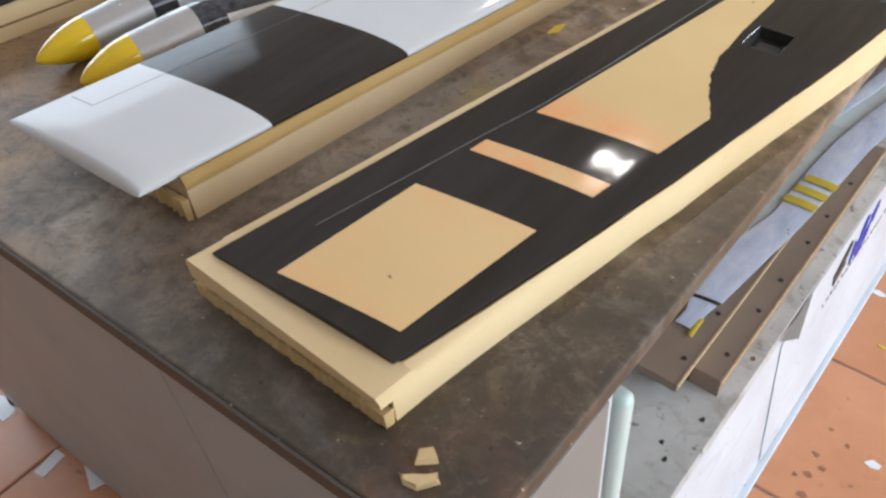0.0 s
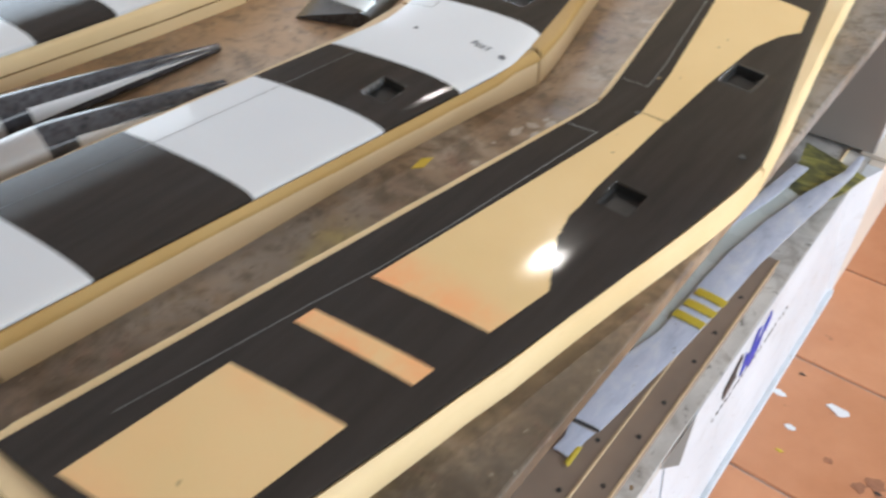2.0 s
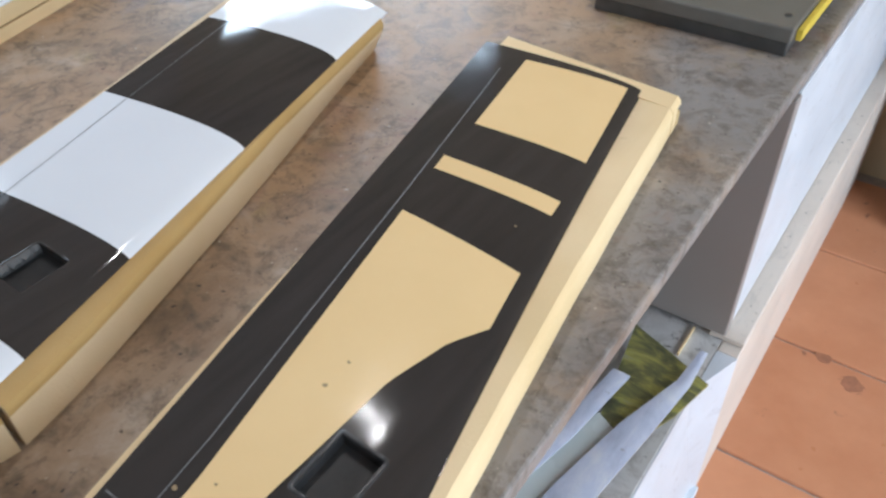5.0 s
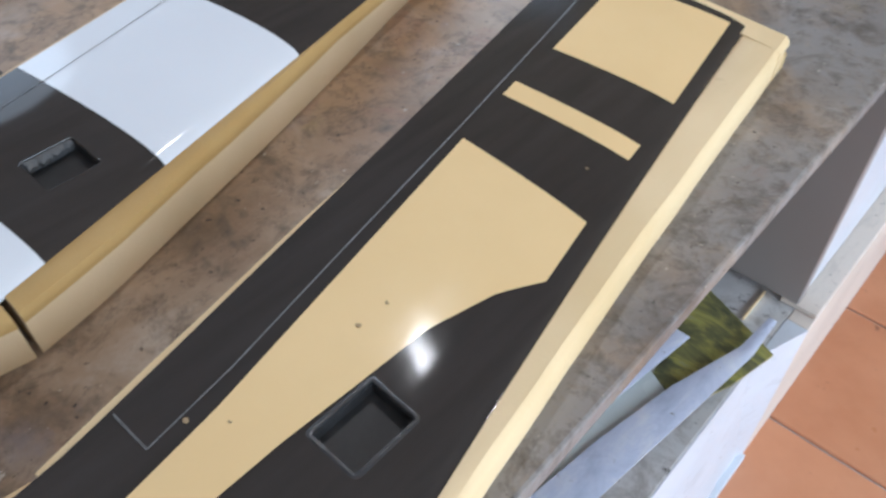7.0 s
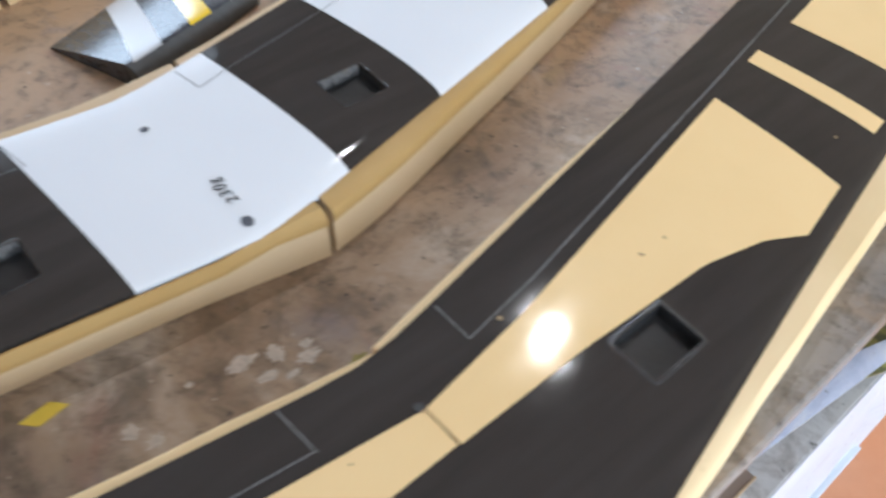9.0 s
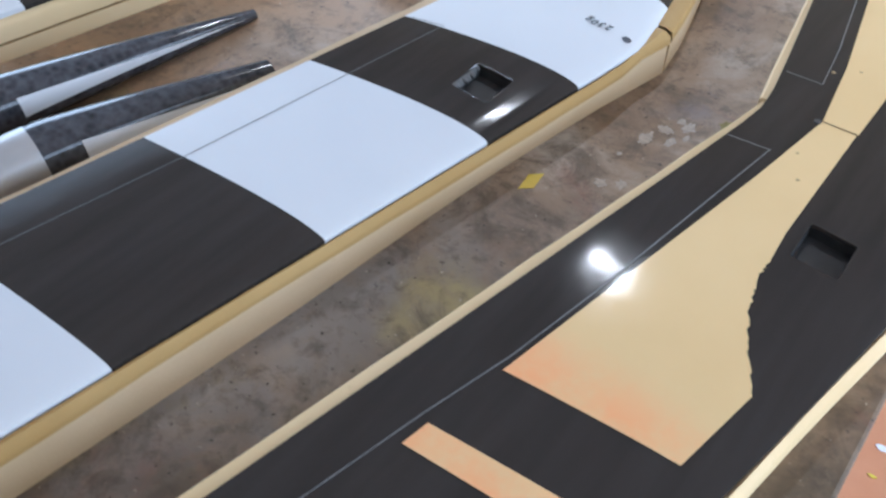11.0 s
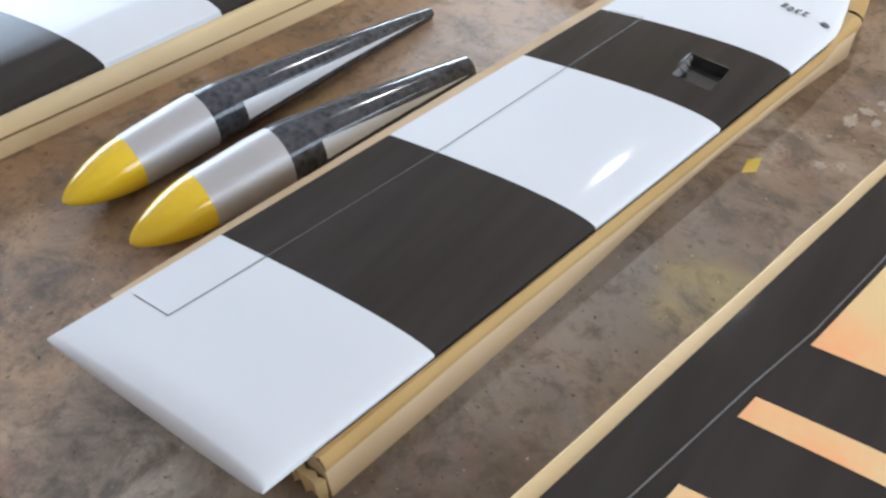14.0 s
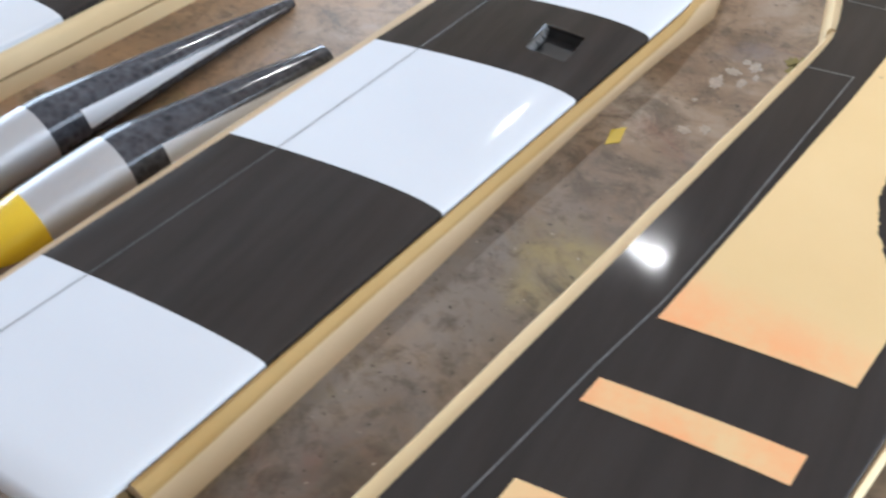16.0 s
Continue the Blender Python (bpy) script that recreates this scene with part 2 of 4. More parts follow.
def worn(name, colour, rough, specks=0.36):
    """A pale board with dirt specks and greyish rubbed streaks."""
    m, t, b = material(name, rough)
    p = coords(t)
    lo, hi = tuple(q * 0.90 for q in colour), tuple(min(1, q * 1.07) for q in colour)
    c = ramp(t, noise_of(t, p, 6, 5, 0.6), [(0.3, lo), (0.7, hi)])
    c = mix(t, ramp(t, noise_of(t, coords(t, (3.0, 0.7, 2.0)), 16, 6, 0.7, 0.4), [(0.56, grey(0)), (0.75, grey(0.4))]), c, (0.30, 0.28, 0.26))
    c = mix(t, ramp(t, noise_of(t, p, 85, 4, 0.65), [(specks - 0.08, grey(0.8)), (specks - 0.02, grey(0))]), c, (0.12, 0.10, 0.08))
    t.links.new(c, b.inputs["Base Color"])
    bump(t, b, noise_of(t, p, 200, 3), 0.12, 0.0005)
    set_rough(t, b, noise_of(t, p, 12, 4), rough - 0.06, rough + 0.08)
    return m


# white front doors: the shade on them is put into this dim colour
cabinet_dim_mat = worn("dimmed_white_melamine", (0.335, 0.375, 0.40), 0.45, 0.33)
# board of the end panel, toned darker than the doors
end_mat = worn("beige_grey_board", (0.25, 0.235, 0.215), 0.5, 0.33)
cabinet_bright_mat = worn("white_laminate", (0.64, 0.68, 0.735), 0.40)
beige_mat = worn("beige_laminate", (0.70, 0.62, 0.54), 0.45)
# panels inside the open side, their shade put into this grey-brown
shade_mat = plain("shaded_melamine", (0.30, 0.27, 0.25), 0.5, 0.06, 7)
edge_mat = plain("dark_edging", (0.085, 0.070, 0.058), 0.6, 0.35, 40)
ink_mat = plain("black_marker_ink", (0.03, 0.03, 0.03), 0.5)
brown_board_mat = plain("brown_hardboard", (0.27, 0.20, 0.155), 0.6, 0.15, 25)
chip_mat = plain("chipboard_edge", (0.50, 0.36, 0.22), 0.8, 0.45, 220)
paper_mat = plain("white_paper", (0.78, 0.79, 0.82), 0.6, 0.05, 14)
# creased translucent film, lavender sheen painted into its colour, crumbs stuck to it
film_mat, t, b = material("pale_plastic_sheet", 0.2, coat=0.4)
p = coords(t)
c = ramp(t, noise_of(t, coords(t, (2.2, 0.8, 1.0)), 14, 6, 0.65, 0.5), [(0.30, (0.50, 0.56, 0.70)), (0.52, (0.66, 0.71, 0.86)), (0.70, (0.82, 0.85, 0.92))])
c = mix(t, ramp(t, noise_of(t, p, 70, 4, 0.7), [(0.28, grey(0.8)), (0.35, grey(0))]), c, (0.16, 0.14, 0.12))
t.links.new(c, b.inputs["Base Color"])
bump(t, b, noise_of(t, coords(t, (1.6, 0.7, 1.0)), 22, 4, 0.6, 0.8), 0.5, 0.004)
mint_mat = plain("mint_plastic", (0.60, 0.72, 0.68), 0.35, 0.06, 9)
film_green_mat = plain("grey_green_sheet", (0.55, 0.60, 0.58), 0.25, 0.14, 9)
tape_mat = plain("yellow_masking_tape", (0.66, 0.50, 0.06), 0.5, 0.2, 30)
blue_mat = plain("blue_print", (0.03, 0.05, 0.42), 0.5, 0.2, 30)
slate_mat = plain("slate_blue_plastic", (0.075, 0.09, 0.13), 0.5, 0.12, 9)
steel_mat = plain("dark_steel", (0.10, 0.10, 0.10), 0.40, 0.35, 30, metal=0.6)
plate_mat = plain("worn_grey_plate", (0.16, 0.155, 0.14), 0.45, 0.25, 25, metal=0.4)
pocket_mat = plain("bare_carbon_pocket", (0.027, 0.026, 0.025), 0.55, 0.7, 160)
resin_mat = plain("shiny_resin_lip", (0.045, 0.044, 0.044), 0.16, 0.5, 140, relief=0.5)
filler_mat = plain("torn_pale_filler", (0.11, 0.108, 0.105), 0.7, 0.5, 220, relief=0.6)
scuff_mat = plain("brown_scuff", (0.36, 0.25, 0.13), 0.7, 0.4, 200)
# brown of seams, also painted into foam slits where only shade lies
groove_mat = plain("slit_and_seam_brown", (0.22, 0.13, 0.05), 0.8, 0.3, 60)

# mossy camouflage sheet
moss_mat, t, b = material("mottled_green_sheet", 0.4)
p = coords(t)
c = ramp(t, noise_of(t, coords(t, (1.0, 2.5, 1.0)), 16, 5, 0.65, 0.5), [(0.35, (0.07, 0.075, 0.045)), (0.5, (0.17, 0.17, 0.07)), (0.62, (0.38, 0.36, 0.10)), (0.75, (0.30, 0.30, 0.24))])
t.links.new(c, b.inputs["Base Color"])

# stained shelf board
shelf_mat, t, b = material("stained_shelf_board", 0.55)
p = coords(t)
c = ramp(t, noise_of(t, p, 7, 5, 0.65), [(0.3, (0.44, 0.43, 0.41)), (0.7, (0.66, 0.65, 0.63))])
c = mix(t, ramp(t, noise_of(t, p, 15, 6, 0.7, 0.5), [(0.36, grey(0.65)), (0.50, grey(0))]), c, (0.26, 0.23, 0.20))
c = mix(t, ramp(t, noise_of(t, p, 40, 4, 0.7), [(0.30, grey(0.9)), (0.39, grey(0))]), c, (0.07, 0.06, 0.05))
t.links.new(c, b.inputs["Base Color"])

# terracotta tiles
tile_mat, t, b = material("terracotta_tile", 0.35)
info = t.nodes.new("ShaderNodeObjectInfo")
p = coords(t)
c = ramp(t, noise_of(t, p, 6, 5, 0.6), [(0.3, (0.52, 0.215, 0.105)), (0.7, (0.68, 0.325, 0.18))])
c = mix(t, 0.35, c, ramp(t, info.outputs["Random"], [(0.0, (0.48, 0.19, 0.09)), (1.0, (0.66, 0.30, 0.16))]))
c = mix(t, ramp(t, noise_of(t, p, 17, 5, 0.7), [(0.28, grey(0.8)), (0.37, grey(0))]), c, (0.16, 0.07, 0.045))
t.links.new(c, b.inputs["Base Color"])
set_rough(t, b, noise_of(t, p, 9, 4), 0.26, 0.46)
bump(t, b, noise_of(t, p, 60, 4), 0.2, 0.001)
tile_stain_mat = plain("brown_floor_stain", (0.34, 0.145, 0.08), 0.55, 0.4, 90)
grout_mat = plain("grey_grout", (0.42, 0.35, 0.30), 0.85, 0.25, 60)
wall_mat = plain("cream_plaster", (0.70, 0.58, 0.38), 0.8, 0.07, 5, relief=0.4)
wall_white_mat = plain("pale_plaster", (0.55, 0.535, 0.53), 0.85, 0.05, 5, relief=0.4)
# tone of the unseen south wall, set by the light it bounces back
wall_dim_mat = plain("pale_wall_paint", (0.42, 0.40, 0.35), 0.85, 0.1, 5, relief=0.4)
leaf_mat = plain("green_leaf", (0.05, 0.09, 0.03), 0.5, 0.3, 20)
iron_mat = plain("black_iron", (0.02, 0.02, 0.02), 0.5)


# ---- mesh helpers ----
def link(name, bm, mat, parent=None, label="", smooth=True):
    me = bpy.data.meshes.new(name)
    bmesh.ops.recalc_face_normals(bm, faces=bm.faces)
    bm.to_mesh(me)
    bm.free()
    me.materials.append(mat)
    if smooth:
        for poly in me.polygons:
            poly.use_smooth = True
        me.set_sharp_from_angle(angle=radians(38))
    ob = new(name, me)
    if parent is not None:
        ob.parent = parent
    if label:
        ob["label"] = label
    return ob


def thing(name, label, category, group="", kind=""):
    return tagged(new(name), label, category, group, kind)


def box_bm(x0, x1, y0, y1, z0, z1, bevel=0.0, segs=2):
    bm = bmesh.new()
    bmesh.ops.create_cube(bm, size=1)
    for v in bm.verts:
        v.co = ((x0 + x1) / 2 + v.co.x * (x1 - x0), (y0 + y1) / 2 + v.co.y * (y1 - y0), (z0 + z1) / 2 + v.co.z * (z1 - z0))
    if bevel:
        bmesh.ops.bevel(bm, geom=bm.edges[:], offset=bevel, segments=segs, affect="EDGES", profile=0.5)
    return bm


def box(name, x0, x1, y0, y1, z0, z1, mat, parent=None, label="", bevel=0.002):
    return link(name, box_bm(x0, x1, y0, y1, z0, z1, bevel), mat, parent, label, smooth=False)


def prism_bm(points, z0, z1, bevel=0.0):
    """A flat plate of the given outline."""
    bm = bmesh.new()
    low = [bm.verts.new((x, y, z0)) for x, y in points]
    top = [bm.verts.new((x, y, z1)) for x, y in points]
    bm.faces.new(low[::-1])
    bm.faces.new(top)
    for k in range(len(points)):
        n = (k + 1) % len(points)
        bm.faces.new((low[k], low[n], top[n], top[k]))
    if bevel:
        bmesh.ops.bevel(bm, geom=[e for e in bm.edges if e.verts[0] in top and e.verts[1] in top], offset=bevel, segments=2, affect="EDGES")
    return bm


def blob(cx, cy, r, seed, stretch=1.0, n=14, rough=0.3):
    rnd = random.Random(seed)
    return [(cx + r * (1 + rnd.uniform(-rough, rough)) * math.cos(a), cy + stretch * r * (1 + rnd.uniform(-rough, rough)) * math.sin(a)) for a in [2 * math.pi * k / n for k in range(n)]]


# ---- room ----
TOP = 0.80  # bench height
TILE = 0.336
floor = tagged(link("floor", box_bm(-3.0, 2.2, -2.2, 2.76, -0.12, -0.006), grout_mat), "orange terracotta tiled floor with grey grout and scraps", "floor", kind="structure")

far_wall = thing("wall_north", "cream plastered workshop wall", "wall", kind="structure")
for x0, x1, z0, z1 in ((-3.0, -2.62, -0.1, 2.6), (-1.12, 2.2, -0.1, 2.6), (-2.62, -1.12, -0.1, 1.15), (-2.62, -1.12, 1.88, 2.6)):
    box("wall_panel", x0, x1, 2.74, 2.90, z0, z1, wall_mat, far_wall, bevel=0)
# unseen wall; its opening is added to let the west fill lamp in
west = thing("wall_west", "white plastered workshop wall with an assumed window opening", "wall", kind="structure")
for y0, y1, z0, z1 in ((-2.2, -0.35, -0.1, 2.6), (1.75, 2.74, -0.1, 2.6), (-0.35, 1.75, -0.1, 0.9), (-0.35, 1.75, 2.2, 2.6)):
    box("wall_panel", -3.15, -3.0, y0, y1, z0, z1, wall_white_mat, west, bevel=0)
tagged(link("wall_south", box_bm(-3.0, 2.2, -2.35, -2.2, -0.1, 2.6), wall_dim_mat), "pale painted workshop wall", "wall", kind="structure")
east = thing("wall_east", "white plastered workshop wall with a wide doorway", "wall", kind="structure")
for y0, y1, z0, z1 in ((-2.2, -0.35, -0.1, 2.6), (2.55, 2.74, -0.1, 2.6), (-0.35, 2.55, 2.3, 2.6)):
    box("wall_panel", 2.2, 2.35, y0, y1, z0, z1, wall_white_mat, east, bevel=0)
tagged(link("ceiling", box_bm(-3.15, 2.35, -2.35, 2.90, 2.6, 2.75), wall_white_mat), "plain white ceiling", "ceiling", kind="structure")

window = thing("window_1", "workshop window with a black iron lattice", "window", kind="structure")
for x0, x1, z0, z1 in ((-2.62, -2.57, 1.15, 1.88), (-1.17, -1.12, 1.15, 1.88), (-2.57, -1.17, 1.15, 1.20), (-2.57, -1.17, 1.83, 1.88), (-1.885, -1.855, 1.20, 1.83)):
    box("window_frame", x0, x1, 2.76, 2.82, z0, z1, cabinet_dim_mat, window)
bm = bmesh.new()
for k in range(-9, 12):
    for s in (1, -1):
        # diagonal bars, clipped to the opening
        pts = []
        for j in range(41):
            z = 1.20 + 0.63 * j / 40
            x = -1.87 + k * 0.11 + s * (z - 1.515) * 0.8
            if -2.57 <= x <= -1.17:
                pts.append((x, z))
        if len(pts) > 3:
            a, d = pts[0], pts[-1]
            w = 0.007
            vs = [bm.verts.new((x + dx, 2.79 + dy, z)) for x, z in (a, d) for dx, dy in ((-w, -w), (w, -w), (w, w), (-w, w))]
            for i in range(4):
                bm.faces.new((vs[i], vs[(i + 1) % 4], vs[4 + (i + 1) % 4], vs[4 + i]))
link("lattice", bm, iron_mat, window, "black iron lattice", smooth=False)

bm = bmesh.new()
rnd = random.Random(5)
for k in range(70):
    o = Vector((rnd.uniform(-2.45, -1.85), 2.95 + rnd.uniform(-0.03, 0.03), rnd.uniform(1.22, 1.70)))
    a, r = rnd.uniform(0, 6.28), rnd.uniform(0.04, 0.08)
    d, e = Vector((math.cos(a), 0.2, math.sin(a))) * r, Vector((-math.sin(a), 0.3, math.cos(a))) * r * 0.35
    vs = [bm.verts.new(o + q) for q in (-d, e * 0.9 - d * 0.2, d, -e * 0.9 - d * 0.2)]
    bm.faces.new(vs)
tagged(link("climbing_plant", bm, leaf_mat, smooth=False), "dark leafy climber outside the window", "plant", kind="stuff")

# ---- bench ----
bench = thing("workbench", "large workbench with a worn paint-stained grey-brown top on white cabinets", "workbench")
SKEW = 0.055  # the front runs slightly out of square


def front_box(name, x0, x1, y0, y1, z0, z1, mat, label="", bevel=0.002, limit=10.0):
    """A board of the bench whose ends nearer than the limit follow the skewed front."""
    bm = box_bm(x0, x1, y0, y1, z0, z1, bevel)
    for v in bm.verts:
        if v.co.y < limit:
            v.co.y += 0.020 + SKEW * v.co.x
    return link(name, bm, mat, bench, label, smooth=False)


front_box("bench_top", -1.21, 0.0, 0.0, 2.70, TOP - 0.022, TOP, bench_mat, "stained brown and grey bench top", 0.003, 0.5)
front_box("top_edging", -1.212, 0.0015, -0.0025, 0.0005, TOP - 0.021, TOP - 0.002, edge_mat, "dark worn edging", 0.0)
# front with doors
SEAM = -0.312
front_box("door", SEAM + 0.0012, -0.004, 0.003, 0.020, 0.03, TOP - 0.024, cabinet_dim_mat, "white cabinet door")
front_box("door", -1.18, SEAM - 0.0012, 0.003, 0.020, 0.03, TOP - 0.024, cabinet_dim_mat, "white cabinet door")
front_box("plinth", -1.18, -0.005, 0.024, 0.040, 0.0, 0.10, cabinet_dim_mat)
box("side_panel", -1.195, -1.18, -0.025, 2.68, 0.0, TOP - 0.024, cabinet_dim_mat, bench)
# the open side: end panel, shelf, back, divider
box("end_panel", -0.020, 0.0, 0.042, 0.19, 0.0, TOP - 0.024, end_mat, bench, "beige-grey side panel")
box("divider", -0.60, -0.009, 0.1905, 0.212, 0.0, TOP - 0.024, cabinet_bright_mat, bench, "pale upright divider")
box("divider", -0.60, 0.004, 1.60, 1.622, 0.369, TOP - 0.024, shade_mat, bench, "upright divider in a shaded grey-brown")
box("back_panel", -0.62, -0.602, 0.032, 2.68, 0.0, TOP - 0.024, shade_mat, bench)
box("shelf", -0.600, 0.002, 0.214, 2.60, 0.335, 0.358, shelf_mat, bench, "stained grey shelf board")
box("far_ledge", -0.020, 0.0335, 1.601, 2.68, 0.359, 0.368, beige_mat, bench, "beige ledge", 0.002)
box("far_door", -0.018, 0.002, 1.624, 2.68, 0.370, TOP - 0.024, cabinet_bright_mat, bench, "white cabinet door")
box("lower_front", 0.0023, 0.034, 1.578, 2.68, 0.0, 0.3585, beige_mat, bench, "beige lower front")
# lower front, leaning a little outwards
bm = box_bm(-0.012, 0.0, 0.215, 1.577, 0.0, 0.332, 0.002)
for v in bm.verts:
    v.co.x += 0.030 * (1 - v.co.z / 0.332)
link("lower_front", bm, cabinet_bright_mat, bench, "white lower front", smooth=False)
box("foot_rail", 0.020, 0.040, 0.215, 1.577, 0.0, 0.020, cabinet_bright_mat, bench, "white foot rail")


link("corner_piece", prism_bm([(0.0023, 1.488), (0.034, 1.5775), (0.0023, 1.5775)], 0.0, 0.3584), cabinet_bright_mat, bench, "pale slanting corner piece", smooth=False)


# ---- wings ----
def swell(s):
    """Thickness of an aerofoil along the chord, 1 at its fullest."""
    s = min(max(s, 0.0), 1.0)
    return (1.4845 * math.sqrt(s) - 0.63 * s - 1.758 * s * s + 1.4215 * s**3 - 0.5075 * s**4) / 0.5


class Plan:
    """A swept wing: nose line, chord and heights, about its centre y0."""

    def __init__(self, le0, near, far, chord, y0, half_near, half_far, skew, z_le, z_te, up, down, te_near=None, te_far=None, bow=(0.0, 0.0)):
        self.bow = bow
        self.te_near, self.te_far = te_near or near, te_far or far
        self.le0, self.near, self.far, self.chord, self.y0 = le0, near, far, chord, y0
        self.half_near, self.half_far, self.skew = half_near, half_far, skew
        self.z_le, self.z_te, self.up, self.down = z_le, z_te, up, down

    def le(self, y):
        u = y - self.y0
        # the nose is rounded off at the centre
        w = math.sqrt(u * u + 0.0006) - 0.006
        k = min(abs(u) / (self.half_near if u < 0 else self.half_far), 1.0)
        return self.le0 - (self.near if u < 0 else self.far) * w + self.bow[0 if u < 0 else 1] * 4 * k * (1 - k)

    def te(self, y):
        u = y - self.y0
        w = math.sqrt(u * u + 0.0004) - 0.006
        return self.le0 - self.chord - (self.te_near if u < 0 else self.te_far) * w

    def s_at(self, x, y):
        return (self.le(y) - x) / (self.le(y) - self.te(y))

    def top(self, x, y):
        s = min(max(self.s_at(x, y), 0.0), 1.0)
        return self.z_le + (self.z_te - self.z_le) * s + self.up * swell(s)

    def low(self, x, y):
        s = min(max(self.s_at(x, y), 0.0), 1.0)
        return self.z_le + (self.z_te - self.z_le) * s - self.down * swell(s) - 0.0012

    def at(self, row, s):
        x = self.le(row) - s * (self.le(row) - self.te(row))
        mid = (self.le(row) + self.te(row)) / 2
        return x, row + self.skew * (x - mid)


COLS = [0, 0.004, 0.012, 0.03, 0.06, 0.10, 0.15, 0.21, 0.27, 0.34, 0.42, 0.52, 0.62, 0.72, 0.80, 0.86, 0.92, 0.97, 1.0]


def rows_between(a, b, step=0.03):
    n = max(1, round(abs(b - a) / step))
    return [a + (b - a) * k / n for k in range(n + 1)]


def skin(plan, y_a, y_b, pockets=(), tip=None):
    """A closed piece of the wing from row y_a to y_b, with open pockets (x0, x1, y0, y1, depth) let into its top."""
    rows = set(rows_between(y_a, y_b))
    if tip is not None:
        inward = 1 if tip < plan.y0 else -1
        rows |= {tip + inward * d for d in (0.0008, 0.0022, 0.0045, 0.007)}
    for x0, x1, y0, y1, depth in pockets:
        rows = {r for r in rows if not (y0 - 0.008 < r < y1 + 0.008)} | {y0, y1}
    rows = sorted(rows)
    cols = list(COLS)
    grids = []
    bm = bmesh.new()
    for side in (0, 1):
        grid = []
        for r in rows:
            line = []
            for k, s in enumerate(cols):
                trim = 0.0
                if tip is not None and abs(r - tip) < 1e-6:
                    trim = 0.03
                x, y = plan.at(r, trim + s * (1 - 2 * trim))
                for x0, x1, y0, y1, depth in pockets:
                    if abs(r - y0) < 1e-6 or abs(r - y1) < 1e-6:
                        xs = [plan.at(r, q)[0] for q in cols]
                        j1 = POCKET_COLS[0]
                        j0 = POCKET_COLS[1]
                        if k == j1:
                            x, y = x1, r
                        elif k == j0:
                            x, y = x0, r
                        elif j1 < k < j0:
                            x, y = x1 + (x0 - x1) * (k - j1) / (j0 - j1), r
                        elif k < j1:
                            x = xs[0] + (x1 - xs[0]) * (k / j1) ** 2.2
                        else:
                            x = x0 + (xs[-1] - x0) * (k - j0) / (len(cols) - 1 - j0)
                z = plan.top(x, y) if side == 0 else plan.low(x, y)
                if tip is not None and abs(r - tip) < 0.0069 and side == 0:
                    z = plan.low(x, y) + max(0.10, math.sqrt(1 - (1 - abs(r - tip) / 0.007) ** 2)) * (z - plan.low(x, y))
                line.append(bm.verts.new((x, y, z)))
            grid.append(line)
        grids.append(grid)
    top, low = grids
    n, m = len(rows), len(cols)
    holes = []
    for i in range(n - 1):
        for j in range(m - 1):
            hole = False
            for x0, x1, y0, y1, depth in pockets:
                if abs(rows[i] - y0) < 1e-6 and abs(rows[i + 1] - y1) < 1e-6 and POCKET_COLS[0] <= j < POCKET_COLS[1]:
                    hole = True
            if not hole:
                bm.faces.new((top[i][j], top[i][j + 1], top[i + 1][j + 1], top[i + 1][j]))
            bm.faces.new((low[i][j], low[i + 1][j], low[i + 1][j + 1], low[i][j + 1]))
    for i in range(n - 1):
        bm.faces.new((top[i][0], top[i + 1][0], low[i + 1][0], low[i][0]))
        bm.faces.new((top[i][-1], low[i][-1], low[i + 1][-1], top[i + 1][-1]))
    for i in (0, n - 1):
        for j in range(m - 1):
            bm.faces.new((top[i][j], low[i][j], low[i][j + 1], top[i][j + 1]))
    return bm


POCKET_COLS = (6, 10)


